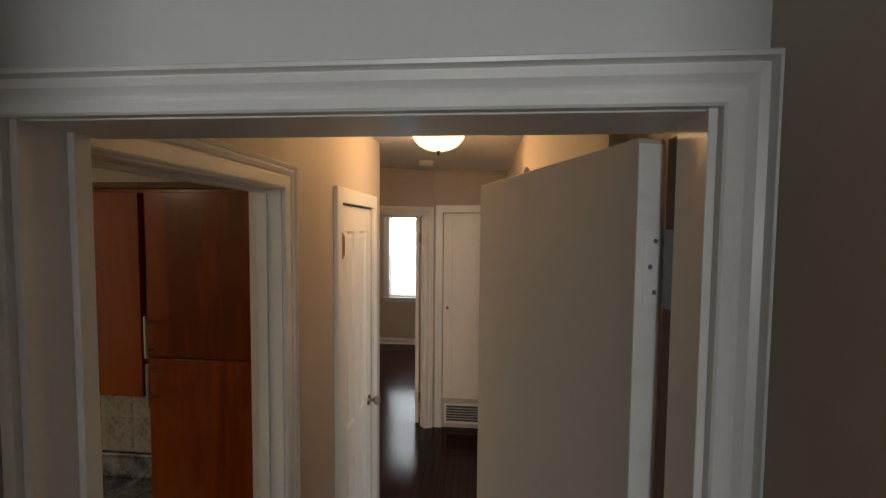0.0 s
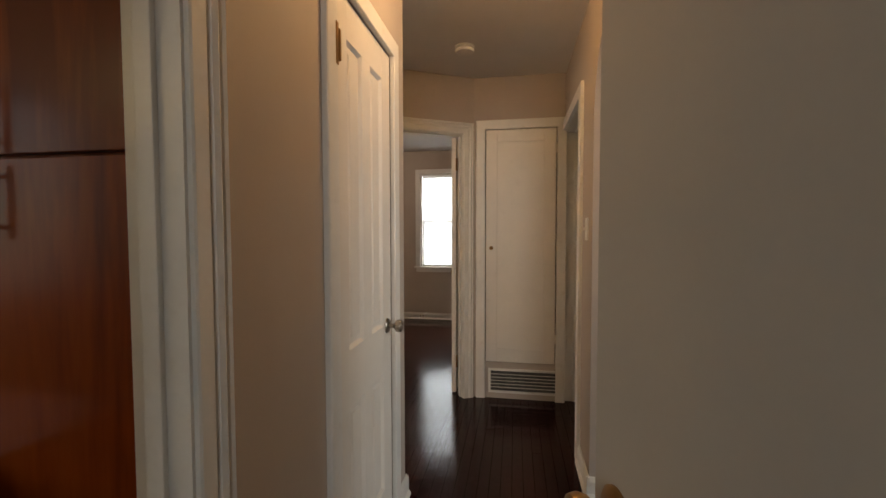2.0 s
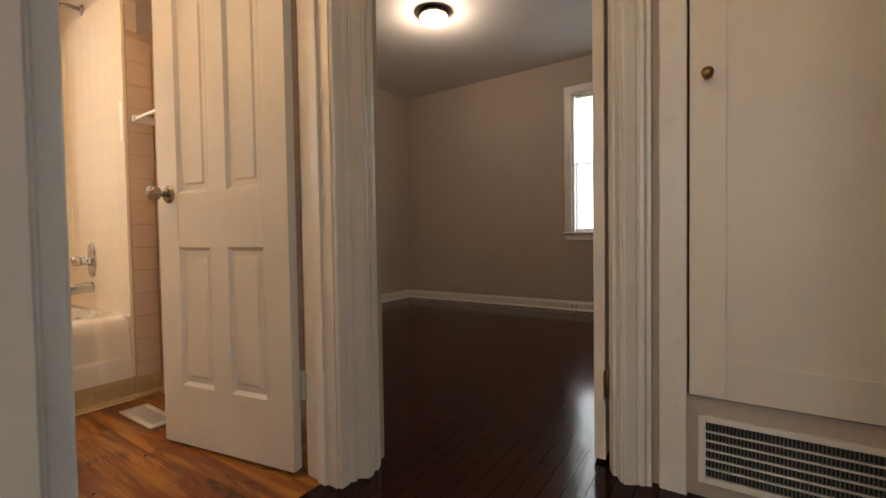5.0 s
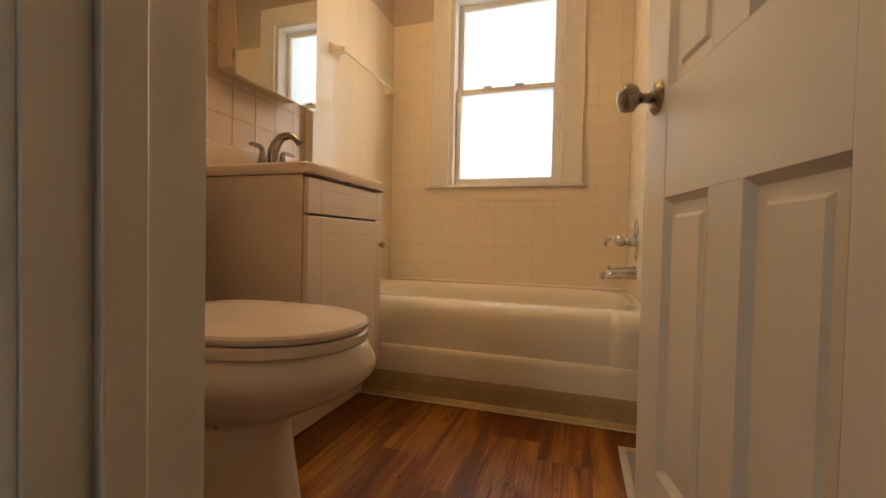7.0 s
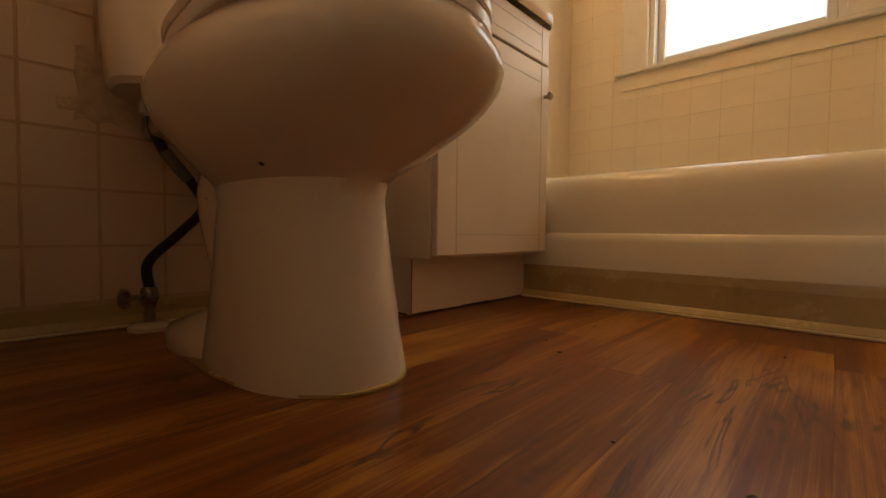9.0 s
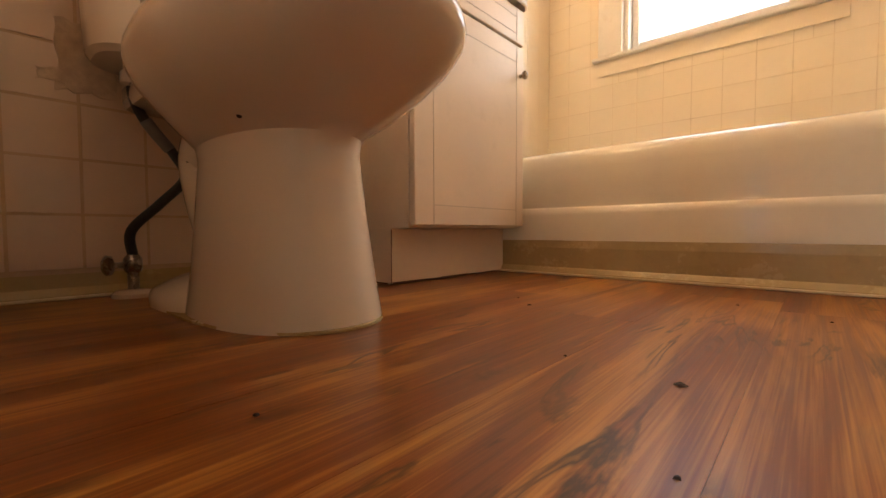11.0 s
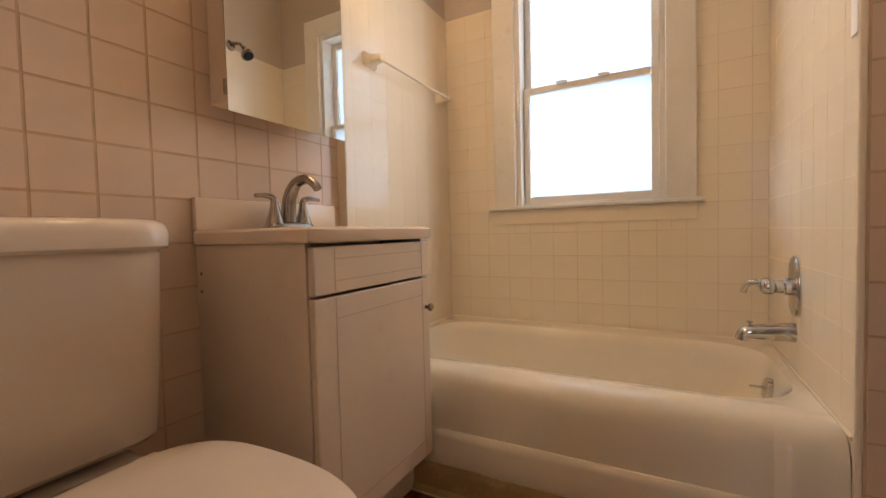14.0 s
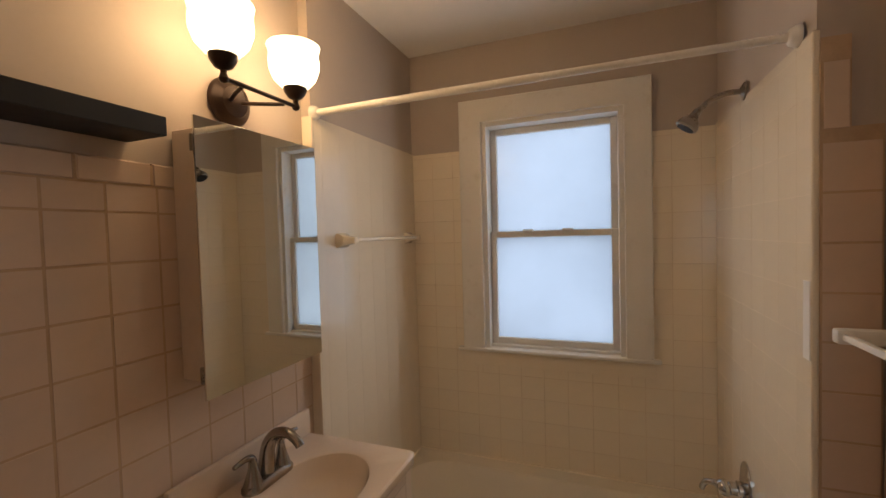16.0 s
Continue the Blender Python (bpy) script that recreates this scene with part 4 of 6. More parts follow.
for z in (0.25, 1.855):
    g = part("hinge", boxes(((-0.0048, -TH - 0.004, z - 0.055), (-0.0022, -0.012, z + 0.055)), bevel=0.001), PLASTIC, t, "painted steel hinge")
    for k in range(5):
        part("knuckle", lathe(bmesh.new(), (-0.012, -TH - 0.003, z - 0.055 + k * 0.0222), (0, 0, 1), ((0.006, 0), (0.0085, 0.0015), (0.0085, 0.0195), (0.006, 0.021)), 14), GREY, g, "", True)
    for dz in (-0.038, 0, 0.038):
        part("screw", lathe(bmesh.new(), (-0.0047, -0.022 - 0.008 * (dz != 0), z + dz), (-1, 0, 0), ((0.004, 0), (0.003, 0.0012), (0.001, 0.0014)), 10), GREY, g)
    bm = boxes(((3.7745, -1.399, z - 0.045), (3.7767, -1.360, z + 0.067)), bevel=0.0008)
    bmesh.ops.transform(bm, matrix=SWING.inverted(), verts=bm.verts[:])
    part("jamb_leaf", bm, GREY, g)
structure("trim_first_door_rebate", boxes(((3.7767, -1.4018, 0), (3.7794, -1.357, 2.05))), STAIN, "bare stained wood in the hinge rebate", "trim")

# linen cupboard door, grille and knob
t = thing("door_linen", (3.17, 1.93, 0.29), "white single-panel linen cupboard door, shut", "cupboard door", kind="structure")
x0, x1, z0, z1 = 3.174, 3.690, 0.290, 2.052
bm = boxes(((x0, 1.928, z0), (x0 + 0.085, 1.95, z1)), ((x1 - 0.085, 1.928, z0), (x1, 1.95, z1)), ((x0 + 0.085, 1.9283, z0), (x1 - 0.085, 1.9497, z0 + 0.10)), ((x0 + 0.085, 1.9283, z1 - 0.09), (x1 - 0.085, 1.9497, z1)), bevel=0.0015)
part("leaf", bm, DOOR, t)
part("panel", boxes(((x0 + 0.08, 1.934, z0 + 0.095), (x1 - 0.08, 1.946, z1 - 0.085))), DOOR, t)
part("knob", lathe(bmesh.new(), (x0 + 0.042, 1.928, 1.165), (0, -1, 0), ((0.010, 0), (0.006, 0.006), (0.006, 0.014), (0.014, 0.019), (0.015, 0.026), (0.008, 0.031), (0.001, 0.032))), BRASS, t, "small aged brass knob", True)
for z in (0.48, 1.90):
    part("hinge", boxes(((x1 - 0.004, 1.920, z - 0.035), (x1 + 0.012, 1.930, z + 0.035)), bevel=0.003), DOOR, t)
t = thing("return_air_grille", (3.45, 1.94, 0.06), "white louvred return air grille below the cupboard", "vent grille")
x0, x1, z0, z1 = 3.195, 3.715, 0.045, 0.235
part("frame", boxes(((x0, 1.932, z0), (x0 + 0.018, 1.944, z1)), ((x1 - 0.018, 1.932, z0), (x1, 1.944, z1)), ((x0 + 0.018, 1.932, z0), (x1 - 0.018, 1.944, z0 + 0.018)), ((x0 + 0.018, 1.932, z1 - 0.018), (x1 - 0.018, 1.944, z1)), bevel=0.002), TRIM, t)
# dark sheet on the solid wall, coloured as the depth's shade
part("backing", boxes(((x0 + 0.01, 1.942, z0 + 0.01), (x1 - 0.01, 1.9445, z1 - 0.01))), LOUVRE_SHADE, t, "dark sheet painted as the shade behind the louvres")
for i in range(5):
    z = z0 + 0.044 + i * 0.0255
    part("bar", boxes(((x0 + 0.018, 1.933, z - 0.0022), (x1 - 0.018, 1.941, z + 0.0022)), bevel=0.0008), TRIM, t)
me = piece_mesh("fin", 0.0022, 0.15, 0.006, GREY, 0.0004)
for i in range(58):
    lay("fin", me, t, Matrix.Translation((x0 + 0.022 + i * 0.0082 - 3.45, 1.9415 - 1.94, 0.14 - 0.06)) @ Matrix.Rotation(radians(90), 4, "X") @ Matrix.Rotation(radians(25), 4, "Y"))


# ---- bathroom things ----
def bathtub():
    t = thing("bathtub", (0.5, 0.72, 0), "cream enamelled alcove bathtub with a stepped apron", "bathtub")
    bm = bmesh.new()
    Y0, Y1 = 0.040, 1.400
    rows = ((0.30, 0.60, 0.30, 1.22, 0.075, 0.12), (0.25, 0.65, 0.22, 1.29, 0.095, 0.16), (0.215, 0.685, 0.16, 1.33, 0.17, 0.16), (0.19, 0.71, 0.115, 1.348, 0.30, 0.17),
            (0.18, 0.722, 0.098, 1.353, 0.345, 0.17), (0.172, 0.740, 0.088, 1.358, 0.368, 0.17), (0.158, 0.765, 0.074, 1.366, 0.385, 0.17),
            (0.080, 0.800, Y0, Y1, 0.388, 0.004), (0.079, 0.830, Y0, Y1, 0.3865, 0.004), (0.079, 0.856, Y0, Y1, 0.380, 0.004), (0.078, 0.876, Y0, Y1, 0.366, 0.004), (0.077, 0.889, Y0, Y1, 0.345, 0.004), (0.076, 0.896, Y0, Y1, 0.32, 0.004), (0.076, 0.903, Y0, Y1, 0.26, 0.004), (0.076, 0.908, Y0, Y1, 0.195, 0.004))
    rings = [rect_ring(bm, a, b, c, d, z, r, 96) for a, b, c, d, z, r in rows]
    skin(bm, rings, False)
    bm.faces.new(rings[0])
    part("basin", bm, TUB, t, "", True)
    bm = bmesh.new()
    side = ((0.86, 0.002), (0.932, 0.002), (0.930, 0.10), (0.925, 0.180), (0.921, 0.196), (0.914, 0.203), (0.86, 0.205))
    low_end = ((0.86, 0.002), (0.938, 0.002), (0.936, 0.10), (0.932, 0.180), (0.930, 0.196), (0.927, 0.203), (0.86, 0.205))
    skin(bm, [[bm.verts.new((a[0] + (b[0] - a[0]) * k, y, a[1])) for a, b in zip(side, low_end)] for y, k in ((Y0, 0), (1.262, 0), (1.270, 0), (1.282, 0.15), (1.294, 0.8), (1.302, 1), (1.310, 1), (Y1, 1))])
    rim = ((0.79, 0.20), (0.906, 0.200), (0.901, 0.26), (0.894, 0.32), (0.887, 0.344), (0.874, 0.365), (0.855, 0.378), (0.829, 0.3845), (0.80, 0.386), (0.79, 0.385))
    end = ((0.79, 0.20), (0.921, 0.200), (0.918, 0.26), (0.912, 0.32), (0.905, 0.346), (0.892, 0.368), (0.872, 0.382), (0.845, 0.3885), (0.81, 0.3895), (0.79, 0.385))
    skin(bm, [[bm.verts.new((a[0] + (b[0] - a[0]) * k, y, a[1] + (b[1] - a[1]) * k)) for a, b in zip(rim, end)] for y, k in ((1.256, 0), (1.264, 0), (1.276, 0.15), (1.292, 0.8), (1.302, 1), (1.312, 1), (Y1, 1))])
    part("apron", bm, TUB, t, "", True)
    part("overflow_plate", lathe(bmesh.new(), (0.43, 1.338, 0.312), (0, -1, 0.12), ((0.036, -0.012), (0.036, 0.004), (0.030, 0.008), (0.001, 0.009))), CHROME, t, "chrome overflow plate", True)
    part("drain_lever", boxes(((0.426, 1.292, 0.312), (0.434, 1.334, 0.319)), bevel=0.002), CHROME, t)
    part("drain", lathe(bmesh.new(), (0.49, 1.10, 0.0755), (0, 0, 1), ((0.03, 0), (0.03, 0.003), (0.022, 0.002), (0.001, 0.002))), CHROME, t, "", True)
    return t


bathtub()
bm = bmesh.new()
baseboard(bm, (0.937, 0.32), (0.937, 1.40), (1, 0), 0.102, 0.005)
structure("trim_tub_base", bm, COVE, "tan vinyl strip along the foot of the tub", "baseboard")
bm = boxes(((0.940, 0.32, 0.0005), (0.958, 1.40, 0.007)), ((1.44, -0.003, 0.0005), (2.17, 0.012, 0.007)), bevel=0.002)
structure("trim_caulk", bm, CAULK, "cream caulk line where the floor meets the tub", "trim")

bm = bmesh.new()
tube(bm, ((0.078, 1.399, 0.388), (0.40, 1.3985, 0.389), (0.80, 1.3985, 0.3885), (0.925, 1.399, 0.386)), 0.0055, 8)
tube(bm, ((0.077, 0.042, 0.388), (0.077, 0.70, 0.389), (0.077, 1.398, 0.388)), 0.0055, 8)
tube(bm, ((0.078, 0.0385, 0.388), (0.40, 0.0385, 0.389), (0.88, 0.0385, 0.382)), 0.0055, 8)
structure("trim_tub_caulk", bm, GLAZE, "cream reglazed fillet where the tub meets its walls", "trim", True)

# shower fittings on the north wing wall
t = thing("shower_valve", (0.465, 1.40, 0.645), "chrome single-handle shower valve with an oval plate", "shower valve")
bm = bmesh.new()
rings = []
for s, a in ((1.0, 0.0), (1.0, 0.003), (0.93, 0.008), (0.55, 0.011)):
    rings.append([bm.verts.new((0.465 + 0.055 * s * math.copysign(abs(math.cos(q)) ** 0.9, math.cos(q)), 1.4005 - a, 0.648 + 0.092 * s * math.sin(q))) for q in [2 * math.pi * i / 40 for i in range(40)]])
skin(bm, rings)
part("plate", bm, CHROME, t, "", True)
part("stem", lathe(bmesh.new(), (0.465, 1.392, 0.645), (0, -1, 0), ((0.026, 0), (0.026, 0.018), (0.021, 0.022), (0.021, 0.040), (0.026, 0.046), (0.028, 0.058), (0.025, 0.070), (0.016, 0.078), (0.001, 0.081))), CHROME, t, "", True)
part("handle", tube(bmesh.new(), ((0.465, 1.322, 0.650), (0.463, 1.302, 0.656), (0.458, 1.284, 0.650), (0.452, 1.275, 0.632), (0.450, 1.274, 0.622)), lambda k: 0.011 - 0.002 * k), CHROME, t, "", True)
t = thing("tub_spout", (0.455, 1.40, 0.51), "chrome tub spout with a diverter pin", "tub spout")
part("body", tube(bmesh.new(), ((0.455, 1.402, 0.504), (0.455, 1.36, 0.502), (0.455, 1.31, 0.498), (0.455, 1.284, 0.494), (0.455, 1.272, 0.484), (0.455, 1.269, 0.470)), lambda k: 0.030 - 0.011 * min(1, k * 1.25), 20), CHROME, t, "", True)
part("diverter", lathe(bmesh.new(), (0.455, 1.290, 0.512), (0, 0, 1), ((0.003, 0), (0.003, 0.012), (0.008, 0.014), (0.008, 0.020), (0.001, 0.021)), 14), CHROME, t, "", True)
t = thing("shower_fixture", (0.46, 1.40, 1.96), "chrome shower head on a bent arm", "shower head")
part("flange", lathe(bmesh.new(), (0.445, 1.401, 1.962), (0, -1, 0), ((0.030, 0), (0.028, 0.004), (0.014, 0.010))), NICKEL, t, "", True)
part("arm", tube(bmesh.new(), ((0.445, 1.40, 1.962), (0.448, 1.345, 1.960), (0.452, 1.30, 1.940), (0.458, 1.265, 1.908)), 0.0095), NICKEL, t, "", True)
part("head", lathe(bmesh.new(), (0.457, 1.268, 1.912), (0.02, -0.55, -0.80), ((0.010, -0.004), (0.014, 0.004), (0.014, 0.012), (0.018, 0.020), (0.033, 0.046), (0.036, 0.052), (0.036, 0.062), (0.031, 0.066), (0.001, 0.066))), NICKEL, t, "", True)
part("spray_face", lathe(bmesh.new(), (0.457, 1.268, 1.912), (0.02, -0.55, -0.80), ((0.029, 0.064), (0.028, 0.0675), (0.001, 0.068))), BLACK, t, "black rubber spray face", True)
t = thing("shower_rod", (0.87, 0.03, 1.95), "white enamelled shower curtain rod across the tub", "curtain rod")
part("tube", cyl(bmesh.new(), (0.872, 0.034, 1.957), (0.862, 0.80, 1.962), 0.0125, n=20), ROD, t, "", True)
part("inner_tube", cyl(bmesh.new(), (0.862, 0.795, 1.962), (0.852, 1.405, 1.966), 0.0105, n=20), ROD, t, "", True)
for y, s, x in ((0.029, 1, 0.872), (1.404, -1, 0.852)):
    part("end_cup", lathe(bmesh.new(), (x, y, 1.9575 + (y > 1) * 0.008), (0, s, 0), ((0.026, 0), (0.026, 0.008), (0.020, 0.020), (0.014, 0.024))), ROD, t, "", True)
t = thing("tub_towel_bar", (0.45, 0.03, 1.51), "cream ceramic towel bar reglazed onto the tub wall", "towel bar")
part("bar", boxes(((0.165, 0.082, 1.505), (0.73, 0.096, 1.519)), bevel=0.004), GLAZE, t, "", True)
for x in (0.735, 0.165):
    bm = bmesh.new()
    rings = []
    for y, a, b in ((0.034, 0.042, 0.028), (0.042, 0.040, 0.026), (0.056, 0.023, 0.018), (0.086, 0.017, 0.014), (0.100, 0.016, 0.013), (0.104, 0.010, 0.008)):
        rings.append(rect_ring(bm, x - a, x + a, -b, b, 0, 0.008, 24))
        for v in rings[-1]:
            v.co = Vector((v.co.x, y, 1.511 + v.co.y))
    skin(bm, rings)
    part("post", bm, GLAZE, t, "", True)
t = thing("north_towel_bar", (1.2, 1.51, 1.30), "white ceramic towel bar on the tiled wall", "towel bar")
part("bar", boxes(((1.036, 1.404, 1.292), (1.445, 1.418, 1.306)), bevel=0.003), PLASTIC, t, "", True)
for x in (1.036, 1.445):
    bm = boxes(((x - 0.013, 1.396, 1.284), (x + 0.013, 1.500, 1.314)), bevel=0.006)
    box(bm, (x - 0.024, 1.496, 1.272), (x + 0.024, 1.523, 1.326), 0.006)
    part("post", bm, PLASTIC, t, "", True)
t = thing("edge_patch", (0.925, 1.40, 1.31), "white plastic patch on the surround edge", "patch")
part("plate", boxes(((0.893, 1.3965, 1.215), (0.927, 1.4005, 1.395)), bevel=0.001), PLASTIC, t)


def toilet():
    cx = 1.772
    t = thing("toilet", (cx, 0.35, 0), "bone-coloured china toilet with its lid down", "toilet")
    bm = bmesh.new()
    rows = ((0.0, 0.240, 0.632, 0.127, 0.0), (0.012, 0.242, 0.631, 0.126, 0.0), (0.060, 0.250, 0.622, 0.1185, 0.0), (0.15, 0.258, 0.608, 0.110, 0.0), (0.245, 0.256, 0.598, 0.100, 0.0), (0.268, 0.246, 0.604, 0.101, 0.0),
            (0.282, 0.24, 0.622, 0.114, 0.02), (0.300, 0.235, 0.668, 0.136, 0.05), (0.328, 0.215, 0.726, 0.162, 0.08), (0.352, 0.195, 0.766, 0.180, 0.10), (0.372, 0.185, 0.785, 0.191, 0.11), (0.386, 0.182, 0.789, 0.195, 0.12),
            (0.400, 0.182, 0.786, 0.194, 0.12), (0.418, 0.186, 0.776, 0.187, 0.12), (0.428, 0.19, 0.770, 0.182, 0.12), (0.433, 0.20, 0.760, 0.174, 0.12))
    skin(bm, [oval_ring(bm, cx, b, f, w, z, 56, 2.3, e) for z, b, f, w, e in rows])
    part("bowl", bm, CHINA, t, "", True)
    part("chip", lathe(bmesh.new(), (cx + 0.1015, 0.533, 0.2845), (0.80, 0.45, -0.35), ((0.0045, -0.004), (0.004, 0.002), (0.001, 0.0025)), 10), BRONZE, t, "dark chip in the glaze", True)
    bm = bmesh.new()
    skin(bm, [oval_ring(bm, cx, b, f, w, z, 40, 2.6) for z, b, f, w in ((0, 0.10, 0.42, 0.135), (0.018, 0.10, 0.42, 0.135), (0.030, 0.106, 0.41, 0.128), (0.046, 0.15, 0.40, 0.105), (0.062, 0.21, 0.39, 0.08))])
    part("foot", bm, CHINA, t, "", True)
    part("trapway", tube(bmesh.new(), ((cx, 0.335, 0.05), (cx, 0.31, 0.13), (cx, 0.275, 0.20), (cx, 0.265, 0.265), (cx, 0.33, 0.31)), lambda k: 0.080 + 0.016 * k, 24), CHINA, t, "", True)
    part("deck", boxes(((cx - 0.115, 0.04, 0.372), (cx + 0.13, 0.28, 0.4330)), bevel=0.018), CHINA, t, "", True)
    bm = bmesh.new()
    skin(bm, [oval_ring(bm, cx, 0.285, f, w, z, 56, 2.2, 0.03, 3.0) for z, f, w in ((0.4310, 0.764, 0.177), (0.4340, 0.767, 0.179), (0.4480, 0.767, 0.179), (0.4515, 0.763, 0.176))])
    part("seat", bm, SEAT, t, "", True)
    bm = bmesh.new()
    skin(bm, [oval_ring(bm, cx, b, f, w, z, 56, 2.2, 0.03, 3.3) for z, b, f, w in ((0.4548, 0.285, 0.764, 0.177), (0.4575, 0.283, 0.767, 0.179), (0.4655, 0.283, 0.768, 0.180), (0.4705, 0.286, 0.764, 0.176), (0.4745, 0.30, 0.722, 0.152), (0.4765, 0.36, 0.64, 0.09))])
    part("lid", bm, SEAT, t, "", True)
    for s in (-1, 1):
        part("bumper", boxes(((cx + s * 0.15 - 0.012, 0.58, 0.4520), (cx + s * 0.15 + 0.012, 0.61, 0.4610))), SEAT, t)
        part("lid_hinge", boxes(((cx + s * 0.078 - 0.022, 0.255, 0.4330), (cx + s * 0.078 + 0.022, 0.305, 0.4600)), bevel=0.008), SEAT, t, "", True)
    bm = bmesh.new()
    rows = ((0.450, 0.034, 0.186, 0.168, 0.06), (0.460, 0.026, 0.196, 0.177, 0.07), (0.60, 0.022, 0.203, 0.186, 0.075), (0.80, 0.020, 0.208, 0.194, 0.08), (0.818, 0.020, 0.208, 0.194, 0.08))
    skin(bm, [rect_ring(bm, 1.786 - w, 1.786 + w, a, b, z, r, 72) for z, a, b, w, r in rows])
    part("tank", bm, CHINA, t, "", True)
    bm = bmesh.new()
    rows = ((0.816, 0.016, 0.218, 0.203, 0.085), (0.822, 0.012, 0.223, 0.208, 0.09), (0.850, 0.012, 0.223, 0.208, 0.09), (0.863, 0.015, 0.219, 0.204, 0.088), (0.871, 0.022, 0.210, 0.195, 0.08), (0.875, 0.040, 0.190, 0.175, 0.06))
    skin(bm, [rect_ring(bm, 1.786 - w, 1.786 + w, a, b, z, r, 72) for z, a, b, w, r in rows])
    part("tank_lid", bm, CHINA, t, "", True)
    rng = random.Random(12)
    bm = bmesh.new()
    ring = [(1.786 - 0.5812 * u + 0.8137 * v, 0.158 + 0.8137 * u + 0.5812 * v) for u, v in [(0.034 * math.cos(q) * rng.uniform(0.8, 1.1), 0.006 * math.sin(q) * rng.uniform(0.6, 1.3)) for q in [k * math.pi / 9 for k in range(18)]]]
    skin(bm, [[bm.verts.new((x, y, z)) for x, y in ring] for z in (0.8740, 0.8759)])
    part("grime", bm, RUBBER, t, "dark dried grime on the tank lid")
    lev = part("flush_lever", boxes(((1.970, 0.188, 0.664), (1.996, 0.214, 0.714)), bevel=0.004), TEAL, t, "dark blue plastic flush lever", True)
    part("lever_stem", lathe(bmesh.new(), (1.968, 0.200, 0.70), (1, 0, 0), ((0.010, 0), (0.010, 0.030), (0.006, 0.032)), 14), NICKEL, lev, "", True)
    part("floor_seal", (lambda b: (skin(b, [oval_ring(b, cx, 0.095, 0.640, 0.134, z, 56, 2.3) for z in (0.0004, 0.004)]), b)[1])(bmesh.new()), COVE, t, "worn caulk line at the foot")
    return t


toilet()
SX, SY = 1.893, 0.055
t = thing("water_supply", (SX, SY, 0), "dark braided supply hose with a floor stop valve", "supply line")
part("escutcheon", lathe(bmesh.new(), (SX, SY, 0.0), (0, 0, 1), ((0.038, 0.0), (0.038, 0.008), (0.030, 0.014), (0.016, 0.016))), CHINA, t, "cream floor flange", True)
part("stub", cyl(bmesh.new(), (SX, SY, 0.012), (SX, SY, 0.075), 0.010), NICKEL, t, "", True)
part("valve_body", lathe(bmesh.new(), (SX, SY, 0.050), (0, 0, 1), ((0.012, 0), (0.016, 0.006), (0.016, 0.028), (0.011, 0.036))), NICKEL, t, "", True)
part("valve_handle", lathe(bmesh.new(), (SX, SY, 0.066), (1, 0.15, 0), ((0.007, 0.0), (0.006, 0.035), (0.019, 0.038), (0.020, 0.046), (0.014, 0.050), (0.001, 0.051))), NICKEL, t, "", True)
part("hose", tube(bmesh.new(), ((SX, SY, 0.085), (SX + 0.002, SY + 0.005, 0.135), (1.850, 0.085, 0.19), (1.808, 0.10, 0.245), (1.830, 0.105, 0.295), (1.872, 0.105, 0.345), (1.893, 0.105, 0.39), (1.895, 0.105, 0.425)), 0.0095), RUBBER, t, "", True)
part("sleeve", tube(bmesh.new(), ((1.835, 0.106, 0.30), (1.856, 0.106, 0.325), (1.876, 0.106, 0.352)), 0.0115), GREY, t, "grey crimp sleeve", True)
part("coupling", lathe(bmesh.new(), (1.895, 0.105, 0.412), (0, 0, 1), ((0.011, 0), (0.020, 0.004), (0.020, 0.024), (0.014, 0.030), (0.014, 0.042))), SEAT, t, "white plastic coupling nut", True)
bm = bmesh.new()
rng = random.Random(9)
for x0, x1, z0, z1 in ((1.955, 2.020, 0.424, 0.446), (1.900, 1.992, 0.408, 0.545)):
    ring = []
    for k in range(28):
        q = k / 7
        u, v = ((q % 1, 0), (1, q % 1), (1 - q % 1, 1), (0, 1 - q % 1))[int(q)]
        ring.append((x0 + (x1 - x0) * u + rng.uniform(-0.004, 0.004), z0 + (z1 - z0) * v + rng.uniform(-0.004, 0.004)))
    y = 0.0012 if x1 > 2 else 0.0017
    skin(bm, [[bm.verts.new((p, -0.004, q)) for p, q in ring], [bm.verts.new((p, y, q)) for p, q in ring]])
tagged(mesh_object("mortar_patch", bm, MORTAR), "rough brown mortar smear on broken wall tiles", "wall patch")
t = thing("paper_holder", (2.16, 0.65, 0.56), "cream ceramic paper holder on the tiled wall", "paper holder")
part("back_plate", boxes(((2.152, 0.56, 0.50), (2.1715, 0.73, 0.63)), bevel=0.006), CHINA, t, "", True)
for y in (0.572, 0.702):
    part("arm", boxes(((2.126, y, 0.535), (2.155, y + 0.018, 0.595)), bevel=0.006), CHINA, t, "", True)
part("roller", cyl(bmesh.new(), (2.139, 0.588, 0.562), (2.139, 0.704, 0.562), 0.009), SEAT, t, "", True)


